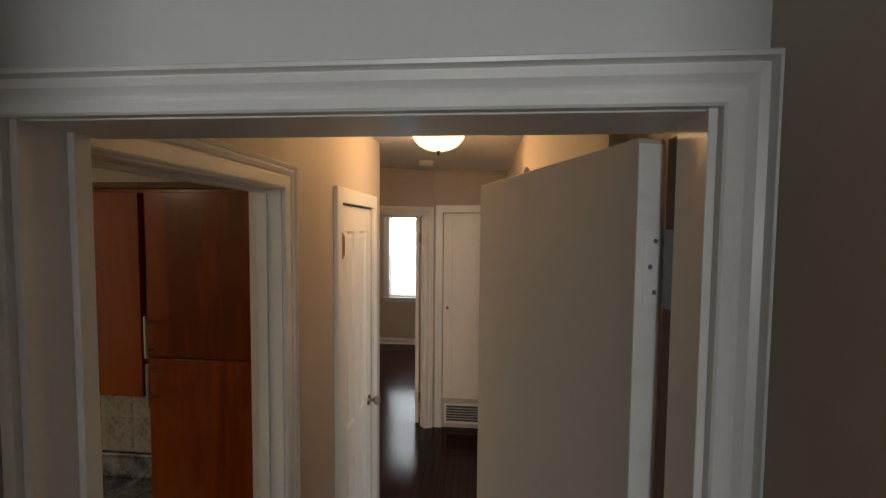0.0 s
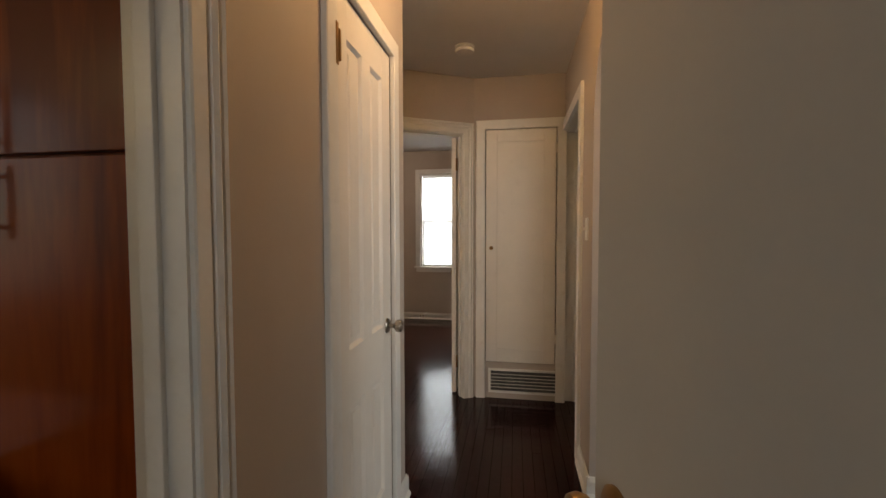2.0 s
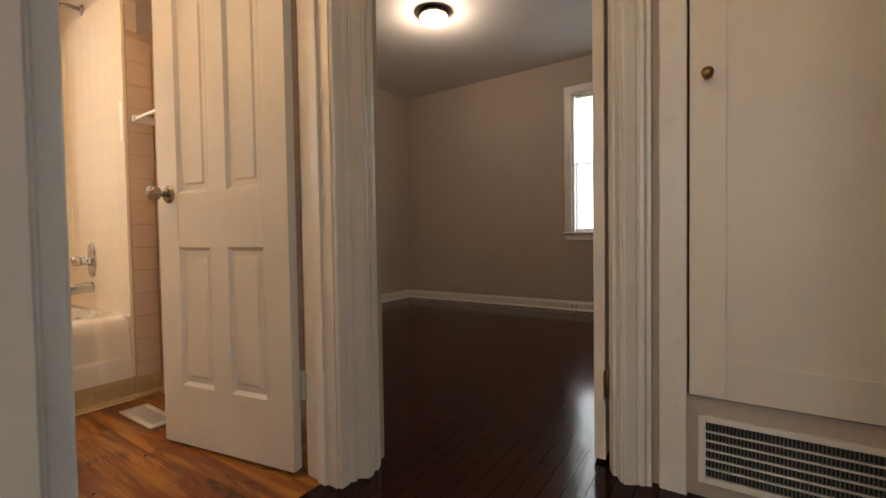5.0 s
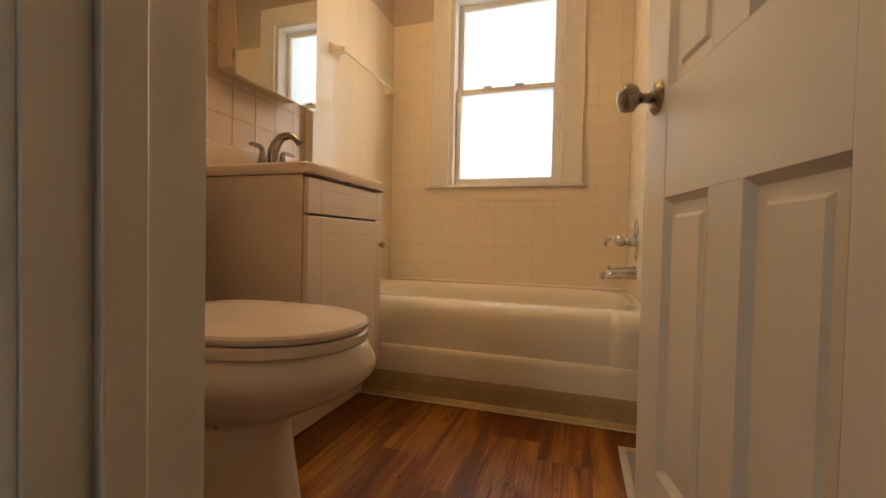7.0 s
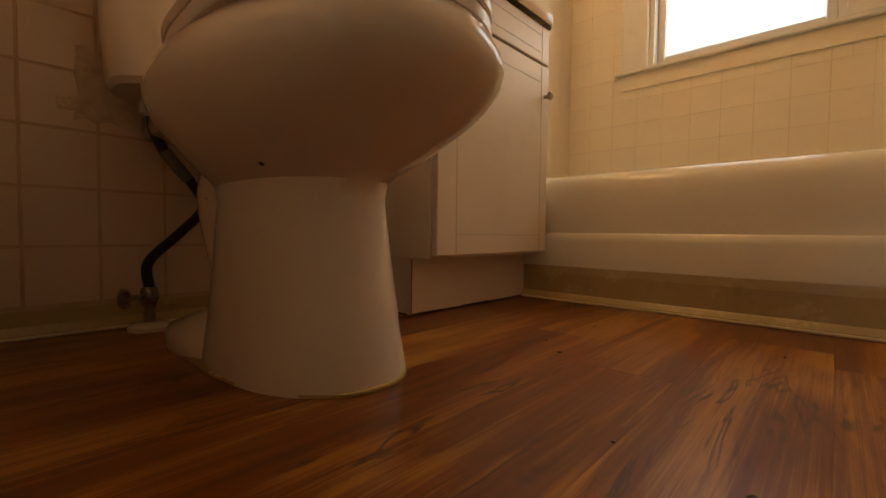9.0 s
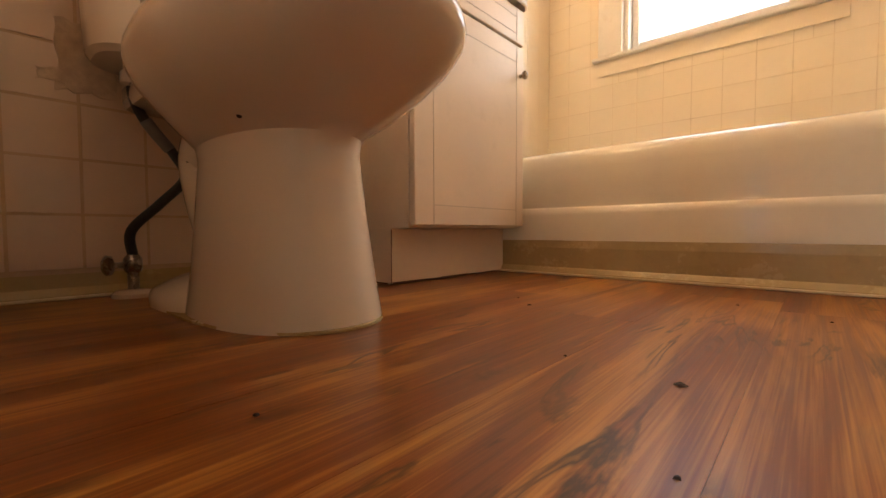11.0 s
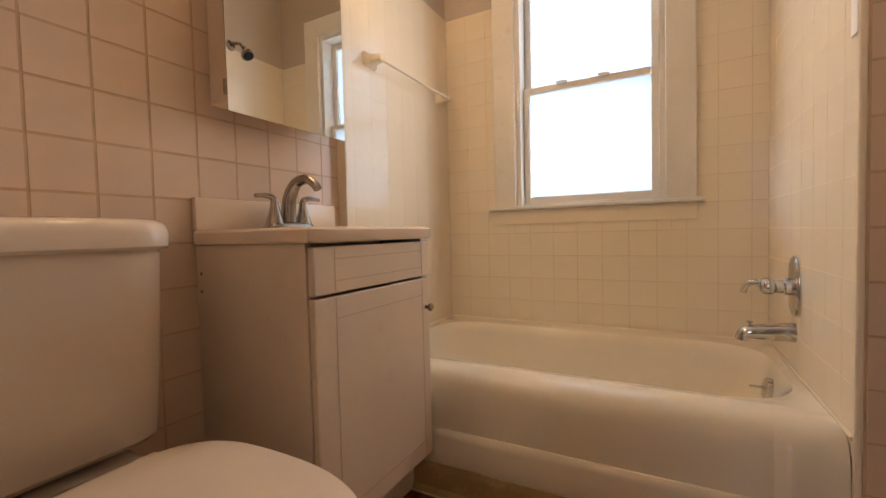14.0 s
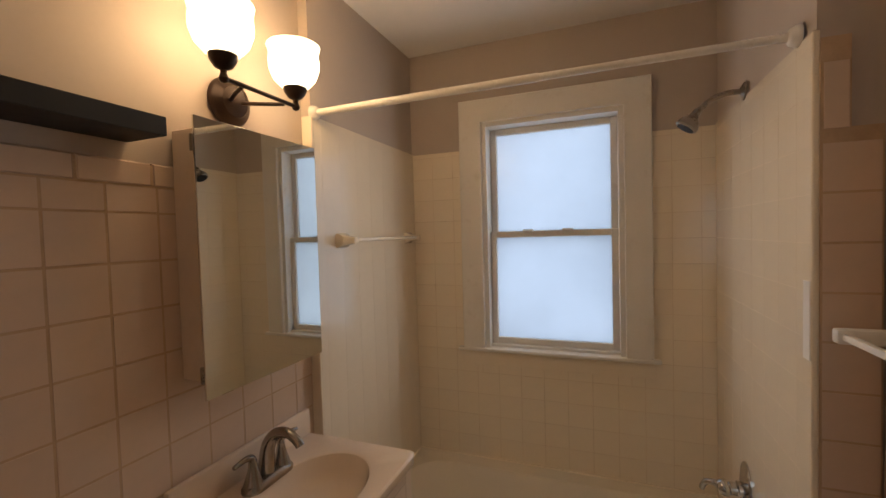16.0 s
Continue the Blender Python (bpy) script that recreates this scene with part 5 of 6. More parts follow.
def vanity():
    t = thing("vanity_cabinet", (1.18, 0.2, 0), "white foil-faced vanity cabinet with drawer front and door", "vanity")
    X0, X1, F = 0.945, 1.430, 0.385
    for x, dx in ((X0, 0.016), (X1, -0.016)):
        part("side_panel", boxes(((x, 0.0, 0.14), (x + dx, F, 0.818)), ((x, 0.0, 0.0), (x + dx, 0.312, 0.1399)), bevel=0.0012), FOIL, t)
    part("bottom", boxes(((X0 + 0.016, 0.0, 0.14), (X1 - 0.016, F, 0.156)), bevel=0.0012), FOIL, t)
    part("back", boxes(((X0 + 0.016, 0.0, 0.156), (X1 - 0.016, 0.012, 0.818)), bevel=0.0012), FOIL, t)
    part("toe_kick", boxes(((X0 - 0.004, 0.312, 0.003), (X1 + 0.002, 0.326, 0.139)), bevel=0.002), FOIL, t, "white toe kick panel with a chipped edge")
    rng = random.Random(4)
    bm = bmesh.new()
    for k in range(9):
        box(bm, (X1 + 0.0006 - rng.uniform(0.0, 0.0016), 0.3252, 0.004 + k * 0.0147), (X1 + 0.0024, 0.3264, 0.0187 + k * 0.0147))
    for k in range(16):
        box(bm, (X0 + k * 0.0302, 0.3252, 0.0032), (X0 + k * 0.0302 + 0.0302, 0.3265, 0.0045 + rng.uniform(0.0, 0.0026)))
    box(bm, (X1 - 0.010, 0.06, 0.0008), (X1 + 0.0012, 0.3100, 0.0045))
    part("chipped_edge", bm, STAIN, t, "bare brown board where the foil has chipped")

    def front(name, z0, z1, inset):
        bm = bmesh.new()
        y = F + 0.002
        box(bm, (X0 + 0.003, y, z0), (X1 - 0.003, y + 0.017, z1), 0.003)
        p = part(name, bm, FOIL, t)
        # slightly raised strips draw the grooves; the shade is in their colour
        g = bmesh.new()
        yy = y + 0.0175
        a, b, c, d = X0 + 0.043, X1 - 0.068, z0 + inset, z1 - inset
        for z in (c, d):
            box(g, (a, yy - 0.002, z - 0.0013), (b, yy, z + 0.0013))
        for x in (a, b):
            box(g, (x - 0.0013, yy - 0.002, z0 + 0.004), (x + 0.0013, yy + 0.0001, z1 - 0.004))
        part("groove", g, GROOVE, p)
        return p

    front("drawer_front", 0.704, 0.810, 0.028)
    dr = front("door", 0.146, 0.697, 0.05)
    part("knob", lathe(bmesh.new(), (X0 + 0.024, F + 0.019, 0.608), (0, 1, 0), ((0.006, 0), (0.005, 0.008), (0.012, 0.014), (0.013, 0.020), (0.008, 0.025), (0.001, 0.026)), 18), NICKEL, dr, "small worn metal knob", True)
    for z in (0.70, 0.745):
        part("screw_hole", lathe(bmesh.new(), (X1 + 0.0002, 0.02, z), (1, 0, 0), ((0.005, 0), (0.004, 0.001), (0.001, 0.001)), 10), BRASS, t)
    return t


vanity()
t = thing("bathroom_sink", (1.18, 0.2, 0.81), "bone cultured-marble vanity top with an oval basin", "sink")
bm = bmesh.new()
X0, X1, Y0, Y1 = 0.930, 1.442, 0.0, 0.418


def sink_oval(a, b, z):
    return [bm.verts.new((1.186 + a * math.cos(q), 0.228 + b * math.sin(q), z)) for q in [2 * math.pi * (i + 0.5) / 72 for i in range(72)]]


rings = [rect_ring(bm, X0 + 0.004, X1 - 0.004, Y0, Y1 - 0.004, 0.809, 0.004, 72), rect_ring(bm, X0, X1, Y0, Y1, 0.815, 0.004, 72), rect_ring(bm, X0, X1, Y0, Y1, 0.838, 0.006, 72), rect_ring(bm, X0 + 0.006, X1 - 0.006, Y0, Y1 - 0.006, 0.844, 0.006, 72),
         sink_oval(0.188, 0.142, 0.8435), sink_oval(0.180, 0.135, 0.840), sink_oval(0.174, 0.129, 0.826), sink_oval(0.163, 0.119, 0.797), sink_oval(0.140, 0.100, 0.768), sink_oval(0.09, 0.064, 0.750), sink_oval(0.022, 0.022, 0.744)]
skin(bm, rings, False)
bm.faces.new(rings[-1])
part("top", bm, MARBLE, t, "", True)
part("backsplash", boxes(((0.935, 0.0, 0.843), (1.438, 0.020, 0.930)), bevel=0.006), MARBLE, t, "", True)
part("drain", lathe(bmesh.new(), (1.180, 0.200, 0.7455), (0, 0.10, 1), ((0.022, 0), (0.022, 0.003), (0.018, 0.0035), (0.015, 0.001), (0.001, 0.001)), 20), BRONZE, t, "dark drain ring", True)

t = thing("sink_faucet", (1.2, 0.075, 0.844), "dull chrome two-handle high-arc bathroom faucet", "faucet")
bm = bmesh.new()
skin(bm, [rect_ring(bm, 1.2 - a, 1.2 + a, 0.085 - b, 0.085 + b, z, 0.03, 48) for a, b, z in ((0.085, 0.030, 0.8436), (0.085, 0.030, 0.852), (0.078, 0.025, 0.862), (0.066, 0.018, 0.866))])
part("base_plate", bm, FAUCET, t, "", True)
part("spout", tube(bmesh.new(), ((1.2, 0.080, 0.86), (1.2, 0.082, 0.90), (1.2, 0.092, 0.945), (1.2, 0.120, 0.978), (1.2, 0.160, 0.985), (1.2, 0.190, 0.968), (1.2, 0.200, 0.955)), lambda k: 0.024 - 0.012 * min(1, k * 1.3), 18), FAUCET, t, "", True)
for s in (-1, 1):
    hb = part("handle_base", lathe(bmesh.new(), (1.2 + s * 0.052, 0.085, 0.860), (0, 0, 1), ((0.026, 0), (0.023, 0.010), (0.015, 0.036), (0.011, 0.056), (0.011, 0.064), (0.006, 0.070)), 18), FAUCET, t, "", True)
    part("lever", tube(bmesh.new(), ((1.2 + s * 0.051, 0.085, 0.918), (1.2 + s * 0.056, 0.085, 0.932), (1.2 + s * 0.072, 0.086, 0.938), (1.2 + s * 0.096, 0.087, 0.938), (1.2 + s * 0.116, 0.088, 0.936)), lambda k: 0.0105 - 0.0050 * k, 10), FAUCET, hb, "", True)

for fitting in ("bathroom_sink", "sink_faucet"):
    bpy.data.objects[fitting].location.z += 0.010
t = thing("mirror_cabinet", (1.18, 0.0, 1.15), "white medicine cabinet with a mirrored door", "mirror cabinet")
part("body", boxes(((1.00, 0.0, 1.185), (1.372, 0.094, 1.790)), bevel=0.002), FOIL, t)
dr = part("mirror_door", boxes(((0.968, 0.098, 1.150), (1.395, 0.104, 1.812)), bevel=0.0015), MIRROR, t, "bevelled mirror glass")
for z in (1.21, 1.75):
    part("door_hinge", boxes(((1.375, 0.090, z - 0.02), (1.398, 0.099, z + 0.02)), bevel=0.002), NICKEL, t)

t = thing("wall_sconce", (1.2, 0.0, 1.9), "oil-rubbed bronze two-light sconce with glowing glass shades", "wall lamp")
part("back_plate", lathe(bmesh.new(), (1.2, 0.0, 1.905), (0, 1, 0), ((0.068, 0), (0.068, 0.006), (0.062, 0.014), (0.048, 0.018), (0.042, 0.026), (0.020, 0.030), (0.001, 0.031)), 36), BRONZE, t, "", True)
for s in (-1, 1):
    part("strut", tube(bmesh.new(), ((1.2 + s * 0.012, 0.02, 1.905), (1.2 + s * 0.05, 0.08, 1.905), (1.2 + s * 0.075, 0.128, 1.905)), 0.0055), BRONZE, t, "", True)
bar = part("cross_bar", cyl(bmesh.new(), (1.086, 0.135, 1.908), (1.334, 0.135, 1.908), 0.006), BRONZE, t, "", True)
for x in (1.086, 1.334):
    part("ball", lathe(bmesh.new(), (x, 0.135, 1.895), (0, 0, 1), ((0.001, 0), (0.009, 0.004), (0.012, 0.012), (0.009, 0.020), (0.007, 0.026))), BRONZE, bar, "", True)
    cup = part("cup", lathe(bmesh.new(), (x, 0.135, 1.926), (0, 0, 1), ((0.007, -0.014), (0.008, 0), (0.020, 0.006), (0.030, 0.020), (0.034, 0.036), (0.035, 0.042), (0.032, 0.043), (0.026, 0.030), (0.001, 0.020))), BRONZE, t, "", True)
    bm = bmesh.new()
    n = 28
    prof = ((0.028, 0.0), (0.040, 0.008), (0.060, 0.030), (0.070, 0.058), (0.071, 0.080), (0.068, 0.100), (0.074, 0.122), (0.071, 0.122), (0.065, 0.100), (0.067, 0.078), (0.057, 0.034), (0.033, 0.012))
    rings = [[bm.verts.new((x + r * math.cos(2 * math.pi * i / n), 0.135 + r * math.sin(2 * math.pi * i / n), 1.957 + a)) for i in range(n)] for r, a in prof]
    skin(bm, rings, False)
    sh = part("shade", bm, SHADE_BATH, t, "glowing frosted glass shade", True)
    sh.visible_shadow = False

t = thing("wall_shelf", (1.9, 0.0, 1.76), "black floating wall shelf above the toilet", "shelf")
part("board", boxes(((1.468, -0.0085, 1.745), (2.14, 0.118, 1.785)), bevel=0.0015), BLACK, t)

t = thing("floor_register", (1.235, 1.345, 0), "white metal floor register", "floor vent")
part("frame", boxes(((1.082, 1.290, 0.0005), (1.385, 1.312, 0.009)), ((1.082, 1.378, 0.0005), (1.385, 1.400, 0.009)), ((1.082, 1.312, 0.0005), (1.112, 1.378, 0.009)), ((1.355, 1.312, 0.0005), (1.385, 1.378, 0.009)), bevel=0.002), VENT, t)
# shallow dark plate instead of a real depth under the louvres
part("duct", boxes(((1.11, 1.31, -0.006), (1.357, 1.38, 0.001))), LOUVRE_SHADE, t, "dark plate painted as the shade below the louvres")
me = piece_mesh("louvre", 0.0022, 0.066, 0.004, VENT, 0.0004)
for i in range(34):
    lay("louvre", me, t, Matrix.Translation((1.116 + i * 0.0071 - 1.235, 0, 0.003)))

bm = bmesh.new()
rng = random.Random(5)
for x, y, s in ((1.712, 1.015, 0.007), (1.866, 1.047, 0.003), (1.98, 0.80, 0.003), (1.70, 0.905, 0.0025), (1.592, 1.195, 0.0065), (1.455, 0.72, 0.006), (1.40, 0.665, 0.003), (1.30, 1.12, 0.0025), (1.22, 1.0, 0.003)):
    ring = [(x + s * rng.uniform(0.5, 1.1) * math.cos(a), y + s * rng.uniform(0.5, 1.1) * math.sin(a)) for a in [k * math.pi / 4 for k in range(8)]]
    skin(bm, [[bm.verts.new((p, q, 0.0003)) for p, q in ring], [bm.verts.new(((p + x) / 2, (q + y) / 2, 0.0016)) for p, q in ring]])
tagged(mesh_object("floor_crumbs", bm, CRUMB), "dark crumbs scattered on the plank floor", "debris", kind="stuff")

# ---- hall things ----
t = thing("ceiling_lamp", (3.29, 0.21, 2.33), "bronze flush ceiling lamp with a lit glass dome", "ceiling lamp")
part("canopy", lathe(bmesh.new(), (3.29, 0.21, 2.449), (0, 0, -1), ((0.145, 0), (0.154, 0.012), (0.156, 0.024), (0.148, 0.036), (0.136, 0.040)), 40), BRONZE, t, "", True)
bm = bmesh.new()
rings = [[bm.verts.new((3.29 + r * math.cos(2 * math.pi * i / 40), 0.21 + r * math.sin(2 * math.pi * i / 40), 2.418 - a)) for i in range(40)] for r, a in ((0.140, 0.0), (0.137, 0.020), (0.124, 0.048), (0.10, 0.072), (0.066, 0.090), (0.03, 0.099), (0.008, 0.101))]
skin(bm, rings, False)
bm.faces.new(rings[-1])
dome = part("dome", bm, SHADE_HALL, t, "glowing alabaster glass dome", True)
dome.visible_shadow = False
part("finial", lathe(bmesh.new(), (3.29, 0.21, 2.320), (0, 0, -1), ((0.011, 0), (0.012, 0.006), (0.006, 0.010), (0.009, 0.016), (0.006, 0.022), (0.001, 0.026)), 16), BRONZE, t, "", True)
t = thing("bedroom_ceiling_lamp", (1.42, 3.25, 2.33), "flush bedroom ceiling lamp with a lit glass dome", "ceiling lamp")
part("canopy", lathe(bmesh.new(), (1.42, 3.25, 2.452), (0, 0, -1), ((0.108, 0), (0.116, 0.012), (0.116, 0.03), (0.104, 0.036)), 32), BRONZE, t, "", True)
bm = bmesh.new()
rings = [[bm.verts.new((1.42 + r * math.cos(2 * math.pi * i / 32), 3.25 + r * math.sin(2 * math.pi * i / 32), 2.418 - a)) for i in range(32)] for r, a in ((0.106, 0.0), (0.104, 0.014), (0.092, 0.032), (0.07, 0.048), (0.03, 0.056))]
skin(bm, rings, False)
bm.faces.new(rings[-1])
part("dome", bm, SHADE_BED, t, "glowing glass dome", True).visible_shadow = False
t = thing("kitchen_ceiling_lamp", (0.90, -2.65, 2.33), "flush kitchen ceiling lamp with a lit glass dome", "ceiling lamp")
part("canopy", lathe(bmesh.new(), (0.90, -2.65, 2.460), (0, 0, -1), ((0.12, 0), (0.13, 0.012), (0.13, 0.03), (0.11, 0.036)), 32), BRONZE, t, "", True)
part("dome", lathe(bmesh.new(), (0.90, -2.65, 2.424), (0, 0, -1), ((0.11, 0.0), (0.106, 0.030), (0.09, 0.058), (0.06, 0.080), (0.02, 0.090)), 32), SHADE_BED, t, "glowing glass dome", True).visible_shadow = False
t = thing("smoke_detector", (3.075, 1.39, 2.42), "white round smoke detector on the ceiling", "smoke detector")
part("base", lathe(bmesh.new(), (3.075, 1.39, 2.450), (0, 0, -1), ((0.062, 0), (0.062, 0.012), (0.054, 0.014), (0.054, 0.020), (0.060, 0.022), (0.056, 0.036), (0.030, 0.042), (0.001, 0.043)), 32), PLASTIC, t, "", True)
t = thing("light_switch", (3.755, 0.95, 1.3), "cream toggle light switch on the hall wall", "light switch")
part("plate", boxes(((3.7495, 0.905, 1.245), (3.7555, 0.977, 1.360)), bevel=0.002), PLASTIC, t)
part("toggle", boxes(((3.737, 0.937, 1.298), (3.7505, 0.945, 1.312)), bevel=0.002), PLASTIC, t)
t = thing("door_chime", (4.06, 1.11, 1.95), "pale grey ribbed door chime box in the niche", "door chime")
part("cover", boxes(((3.985, 1.062, 1.895), (4.165, 1.116, 2.025)), bevel=0.004), PLASTIC, t)
for i in range(6):
    part("rib", boxes(((3.982, 1.058, 1.908 + i * 0.019), (4.168, 1.064, 1.916 + i * 0.019)), bevel=0.001), PLASTIC, t)
t = thing("floor_outlet", (2.05, 4.69, 0.04), "small outlet set in the bedroom baseboard", "outlet")
part("plate", boxes(((2.0, 4.692, 0.028), (2.09, 4.697, 0.072)), bevel=0.002), PLASTIC, t)
for x in (2.022, 2.06):
    part("socket", boxes(((x, 4.690, 0.038), (x + 0.014, 4.6925, 0.062)), bevel=0.002), BRASS, t)

# ---- kitchen ----
def handle(parent, x, y, z0, z1):
    h = part("handle", cyl(bmesh.new(), (x, y - 0.034, z0), (x, y - 0.034, z1), 0.006, n=14), STEEL, parent, "brushed steel bar handle", True)
    for z in (z0 + 0.025, z1 - 0.025):
        part("standoff", cyl(bmesh.new(), (x, y - 0.034, z), (x, y, z), 0.004, n=10), STEEL, h, "", True)


t = thing("pantry_cabinet", (2.54, -0.45, 0), "tall cherry pantry cabinet with two slab doors", "cabinet")
F = -0.575
part("body", boxes(((2.318, F, 0.0), (2.768, -0.314, 2.05)), bevel=0.001), CHERRY, t)
up = part("upper_door", boxes(((2.325, F - 0.020, 1.448), (2.765, F - 0.001, 2.036)), bevel=0.002), CHERRY, t)
lo = part("lower_door", boxes(((2.325, F - 0.020, 0.10), (2.765, F - 0.001, 1.440)), bevel=0.002), CHERRY, t)
handle(up, 2.347, F - 0.020, 1.452, 1.60)
handle(lo, 2.349, F - 0.020, 1.278, 1.432)
part("cornice", boxes(((2.31, F - 0.022, 2.050), (2.768, -0.314, 2.072)), bevel=0.003), STAIN, t)
t = thing("upper_cabinet", (2.1, -0.45, 1.295), "cherry wall cabinet with a slab door", "cabinet", "kitchen wall cabinets")
part("body", boxes(((1.925, F, 1.295), (2.316, -0.314, 2.05)), bevel=0.001), CHERRY, t)
dr = part("door", boxes(((1.930, F - 0.020, 1.295), (2.300, F - 0.001, 2.036)), bevel=0.002), CHERRY, t)
part("cornice", boxes(((1.92, F - 0.022, 2.050), (2.309, -0.314, 2.072)), bevel=0.003), STAIN, t)
handle(dr, 1.952, F - 0.020, 1.30, 1.45)
u2 = copy_thing(t, Matrix.Translation((2.1 - 0.393, -0.45, 1.295)))
t = thing("base_cabinet", (1.6, -0.5, 0), "cherry base cabinet below the counter", "cabinet")
part("body", boxes(((0.9, -0.86, 0.10), (2.316, -0.314, 0.78)), bevel=0.001), CHERRY, t)
part("toe_kick", boxes(((0.9, -0.80, 0.0), (2.316, -0.32, 0.10))), BLACK, t)
for i in range(3):
    x = 0.91 + i * 0.468
    dr = part("door", boxes(((x, -0.880, 0.12), (x + 0.455, -0.861, 0.77)), bevel=0.002), CHERRY, t)
    handle(dr, x + 0.42, -0.880, 0.58, 0.73)
t = thing("kitchen_counter", (1.6, -0.6, 0.78), "grey-green granite kitchen counter", "counter")
part("slab", boxes(((0.9, -0.90, 0.782), (1.45, -0.314, 0.815)), ((1.45, -0.90, 0.782), (1.95, -0.80, 0.815)), ((1.45, -0.42, 0.782), (1.95, -0.314, 0.815)), ((1.95, -0.90, 0.782), (2.316, -0.314, 0.815))), GRANITE, t)
part("upstand", boxes(((0.9, -0.335, 0.816), (2.316, -0.3145, 0.915)), bevel=0.003), GRANITE, t)
part("upstand_bead", boxes(((0.9, -0.340, 0.905), (2.316, -0.3145, 0.925)), bevel=0.006), GRANITE, t)
t = thing("kitchen_sink", (1.7, -0.6, 0.64), "stainless steel undermount kitchen sink", "sink")
bm = bmesh.new()
rings = [rect_ring(bm, 1.445, 1.955, -0.805, -0.415, 0.818, 0.05, 48), rect_ring(bm, 1.46, 1.94, -0.79, -0.43, 0.816, 0.05, 48), rect_ring(bm, 1.475, 1.925, -0.775, -0.445, 0.65, 0.05, 48)]
skin(bm, rings, False)
bm.faces.new(rings[-1])
part("bowl", bm, STEEL, t, "", True)
splash_wall = wall("wall_splash", SPLASH, "mottled stone tile backsplash", ((0.9, -0.316, 0.925), (2.316, -0.3125, 1.295)))
t = thing("kitchen_outlet", (2.24, -0.32, 1.05), "white double outlet on the backsplash", "outlet")
part("plate", boxes(((2.20, -0.334, 1.02), (2.275, -0.328, 1.14)), bevel=0.002), PLASTIC, t)
for z in (1.045, 1.09):
    part("socket", boxes(((2.222, -0.336, z), (2.252, -0.333, z + 0.028)), bevel=0.002), SEAT, t)

# ---- tiles, planks and strips ----
# bathroom south wall: own x along -x of the room, y up, out into the room
S = basis((2.18, -0.0085, 0), (-1, 0, 0), (0, 0, 1))
field = structure("grout_bath_south", boxes(((0.885, -0.0088, 0.05), (2.18, -0.0014, 1.70))), GROUT, "tan grout bed of the tiled south wall", "wall")
Z1 = 1.322 + 3 * 0.1095
tile_field(field, S, 2.18 - 1.5755 - 6 * 0.1095 + 0.0525, 2.18 - 0.885, Z1 - 14 * 0.1095 - 0.06, Z1, TILE)
me = piece_mesh("cap_tile", 0.1485, 0.053, 0.010, TILE, 0.004)
for i in range(9):
    u = 0.075 + i * 0.1515
    if u + 0.075 < 2.18 - 0.885:
        lay("cap_tile", me, field, S @ Matrix.Translation((u, Z1 + 0.0275, 0)))
# south wing edge strip and tub walls
F1 = structure("joints_tub_south", boxes(((0.066, 0.0282, 0.34), (0.885, 0.0348, 1.945))), GLAZE, "cream joints of the reglazed tub wall", "wall")
tile_field(F1, basis((0.075, 0.0285, 0), (0, 0, 1), (1, 0, 0)), 0.385, 1.945, 0.0, 0.81, GLAZE, gap=0.0008, depth=0.0066, edge=0.0003, jitter=0.00003, lean=0.0018)
structure("trim_south_wing", boxes(((0.880, -0.006, 0.05), (0.893, 0.037, 1.945)), bevel=0.004), GLAZE, "rounded cream edge of the tub wall", "trim")
structure("grout_south_return", boxes(((0.8852, -0.0085, 1.945), (0.8875, 0.030, H - 0.002))), PAINT, "painted return of the wing wall", "wall")
F2 = structure("joints_tub_west", boxes(((0.0662, 0.028, 0.34), (0.0724, 0.405, 1.94)), ((0.0662, 1.062, 0.34), (0.0724, 1.409, 1.94)), ((0.0662, 0.405, 0.34), (0.0724, 1.062, 0.95))), GLAZE_JOINT, "cream joints of the reglazed window wall", "wall")
tile_field(F2, basis((0.0665, 0.036, 0), (0, 1, 0), (0, 0, 1)), 0.0, 1.365, 0.385, 1.94, GLAZE, gap=0.0017, depth=0.0066, edge=0.0007, jitter=0.0001, lean=0.0036, skip=((0.355, 1.04, 0.93, 2.2),))
F3 = structure("joints_tub_north", boxes(((0.066, 1.4022, 0.34), (0.925, 1.4088, 1.945))), GLAZE_JOINT, "cream joints of the reglazed shower wall", "wall")
tile_field(F3, basis((0.075, 1.4085, 0), (1, 0, 0), (0, 0, 1)), 0.0, 0.85, 0.385, 1.945, GLAZE, gap=0.0006, depth=0.0066, edge=0.0003, jitter=0.00003, lean=0.0018)
structure("trim_north_wing", boxes(((0.918, 1.3985, 0.10), (0.932, 1.414, 1.945)), bevel=0.005), GLAZE, "rounded cream edge of the shower wall", "trim")
F4 = structure("grout_north_wing", boxes(((0.9252, 1.412, 0.05), (0.9343, 1.520, 1.73)), ((0.9252, 1.412, 1.73), (0.9343, 1.465, 1.925))), GROUT, "tan grout of the wing wall end", "wall")
E4 = basis((0.9275, 1.414, 0), (0, 1, 0), (0, 0, 1))
tile_field(F4, E4, 0.0, 0.105, Z1 - 14 * 0.1095 - 0.06, Z1 + 0.055, TILE)
me = piece_mesh("cap_tile", 0.05, 0.1485, 0.008, TILE, 0.004)
lay("cap_tile", me, F4, E4 @ Matrix.Translation((0.026, 1.80, 0)))
F5 = structure("grout_bath_north", boxes(((0.94, 1.5222, 0.05), (2.18, 1.5298, 1.70))), GROUT, "tan grout bed of the tiled north wall", "wall")
N5 = basis((0.936, 1.5295, 0), (1, 0, 0), (0, 0, 1))
tile_field(F5, N5, 0.0, 1.24, Z1 - 14 * 0.1095 - 0.06, Z1, TILE)
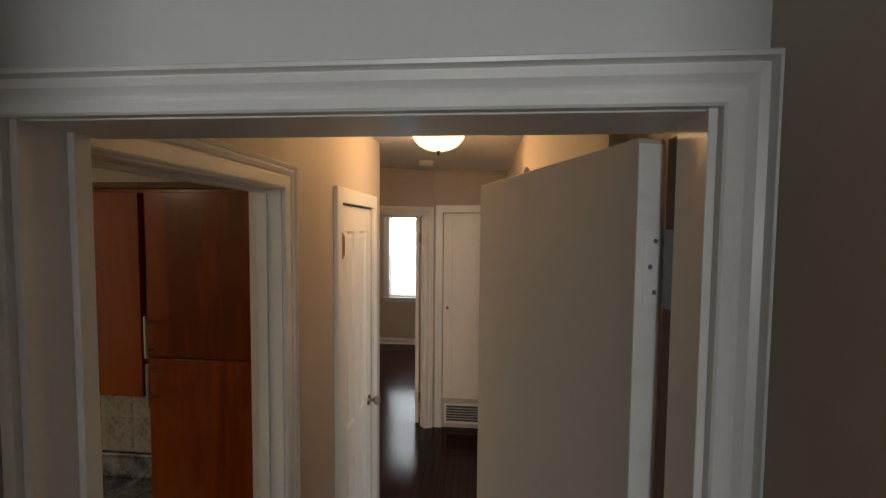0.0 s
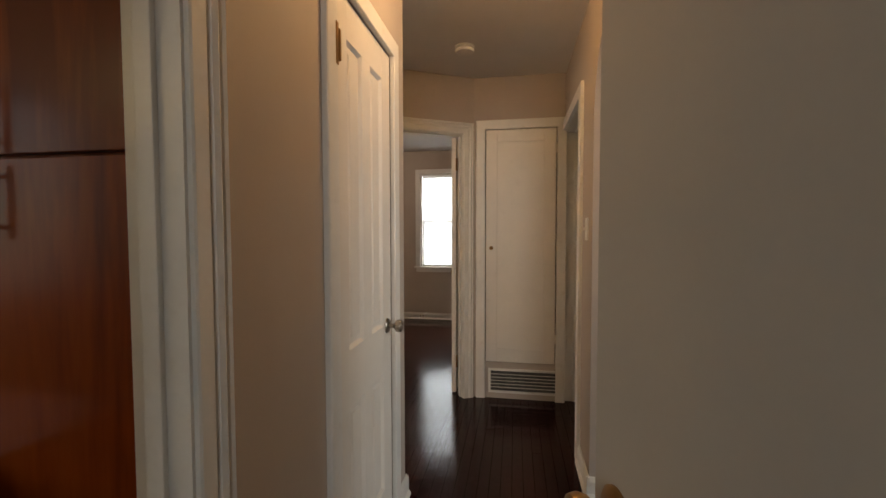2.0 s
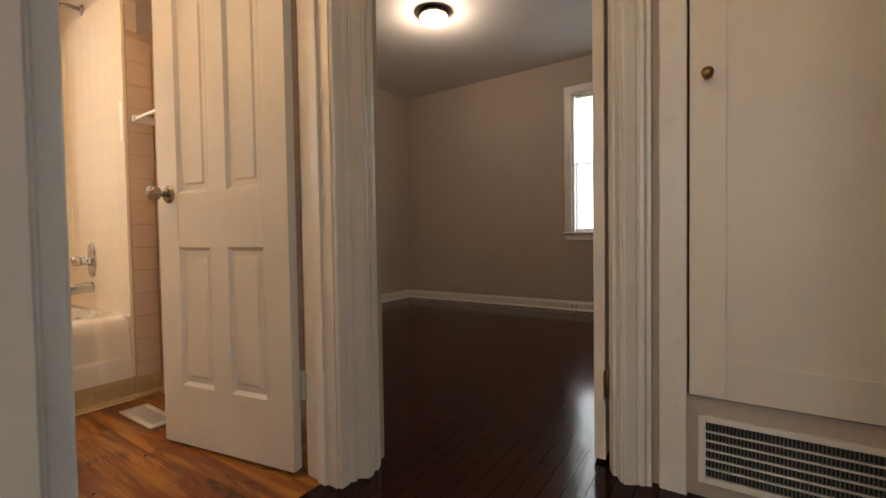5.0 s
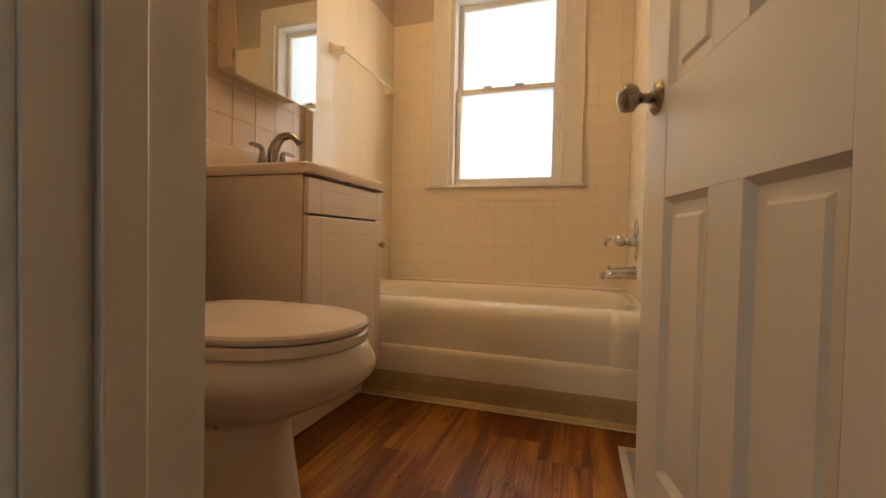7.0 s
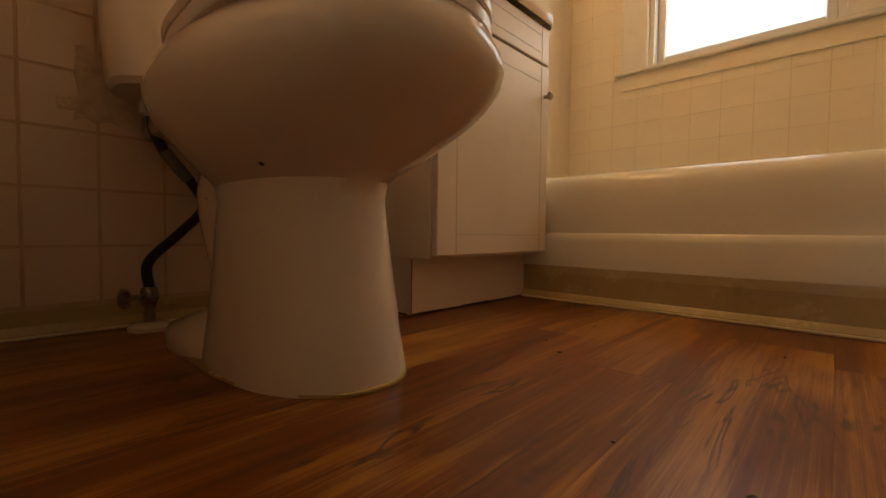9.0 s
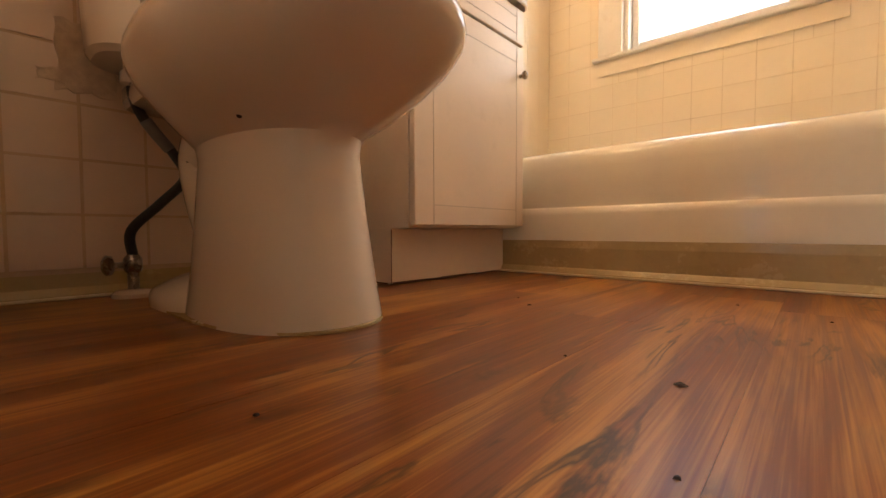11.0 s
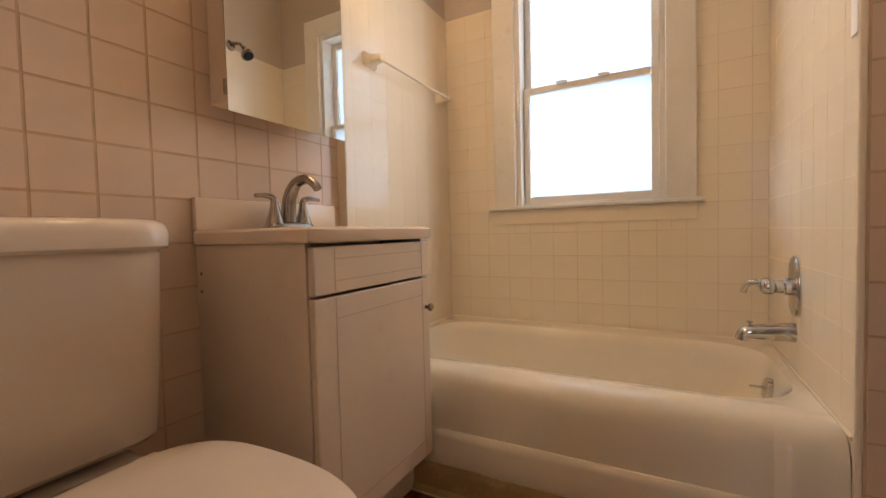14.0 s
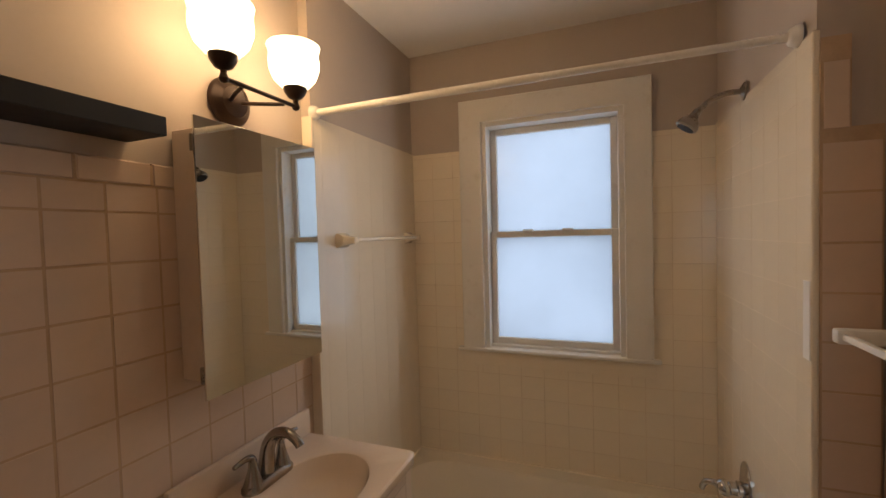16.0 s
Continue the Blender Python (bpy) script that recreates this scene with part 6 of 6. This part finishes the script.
me = piece_mesh("cap_tile", 0.1485, 0.053, 0.010, TILE, 0.004)
for i in range(8):
    lay("cap_tile", me, F5, N5 @ Matrix.Translation((0.078 + i * 0.1515, Z1 + 0.0275, 0)))
F6 = structure("grout_bath_east", boxes(((2.1722, -0.002, 0.05), (2.1798, 0.735, 1.70))), GROUT, "tan grout bed of the tiled east wall", "wall")
tile_field(F6, basis((2.1795, 0.735, 0), (0, -1, 0), (0, 0, 1)), 0.0, 0.735, Z1 - 14 * 0.1095 - 0.06, Z1, TILE)

# kitchen backsplash tiles
me = piece_mesh("splash_tile", 0.1497, 0.1497, 0.0075, SPLASH, 0.0004)
for i in range(9):
    for j in range(3):
        h = min(0.15, 1.295 - 0.93 - j * 0.15)
        if h > 0.02:
            lay("splash_tile", me, splash_wall, basis((2.24 - i * 0.15, -0.3165, 0.93 + j * 0.15 + h / 2), (1, 0, 0), (0, 0, 1)) @ Matrix.Diagonal((1, h / 0.15, 1, 1)))


def floor_boards(parent, material, name, x0, x1, y0, y1, width, lengths, along_x, gap, top=0.0, depth=0.009, edge=0.0012, clip=None, sink=0.0003):
    """Boards laid in rows with staggered ends."""
    rng = random.Random(name + str(x0))
    made = {}
    a0, a1, b0, b1 = (x0, x1, y0, y1) if along_x else (y0, y1, x0, x1)
    b = b0
    count = 0
    while b < b1 - 0.004:
        w = min(width, b1 - b)
        a = a0 - rng.random() * lengths[0]
        while a < a1:
            ln = rng.choice(lengths)
            s, e = max(a, a0), min(a + ln, a1)
            a += ln
            if e - s < 0.03:
                continue
            if clip:
                s, e = clip(b + w / 2, s, e)
                if e - s < 0.03:
                    continue
            key = (round(e - s, 3), round(w, 4))
            if key not in made:
                made[key] = piece_mesh(name, (key[0] if along_x else key[1]) - gap, (key[1] if along_x else key[0]) - gap, depth, material, edge)
            c = ((s + e) / 2, b + w / 2) if along_x else (b + w / 2, (s + e) / 2)
            lay(name, made[key], parent, Matrix.Translation((c[0], c[1], top - depth + rng.uniform(-sink, 0.0))))
            count += 1
        b += w
    return count


floor_boards(floor_bath, VINYL, "plank", 0.90, 2.24, -0.005, 1.525, 0.152, (0.914, 1.219), True, 0.0, edge=0.00015, sink=0.00003)
floor_boards(floor_hall, OAK, "floor_strip", 2.87, 3.82, -1.40, 0.66, 0.0572, (0.7, 1.1, 1.5), False, 0.0003, edge=0.0008, sink=0.0002)
floor_boards(floor_hall, OAK, "floor_strip", 2.2405, 3.82, 0.66, 2.05, 0.0572, (0.7, 1.1, 1.5), False, 0.0003, edge=0.0008, sink=0.0002)
floor_boards(floor_bed, OAK, "floor_strip", -0.01, 3.45, 2.05, 4.71, 0.0572, (1.3, 1.9, 2.4), False, 0.0002, edge=0.0004, sink=0.0001, top=-0.001)
structure("floor_bedroom_south", boxes(((-0.01, 1.60, -0.014), (2.24, 2.05, -0.001))), OAK, "dark stained oak floor near the bedroom door", "floor")
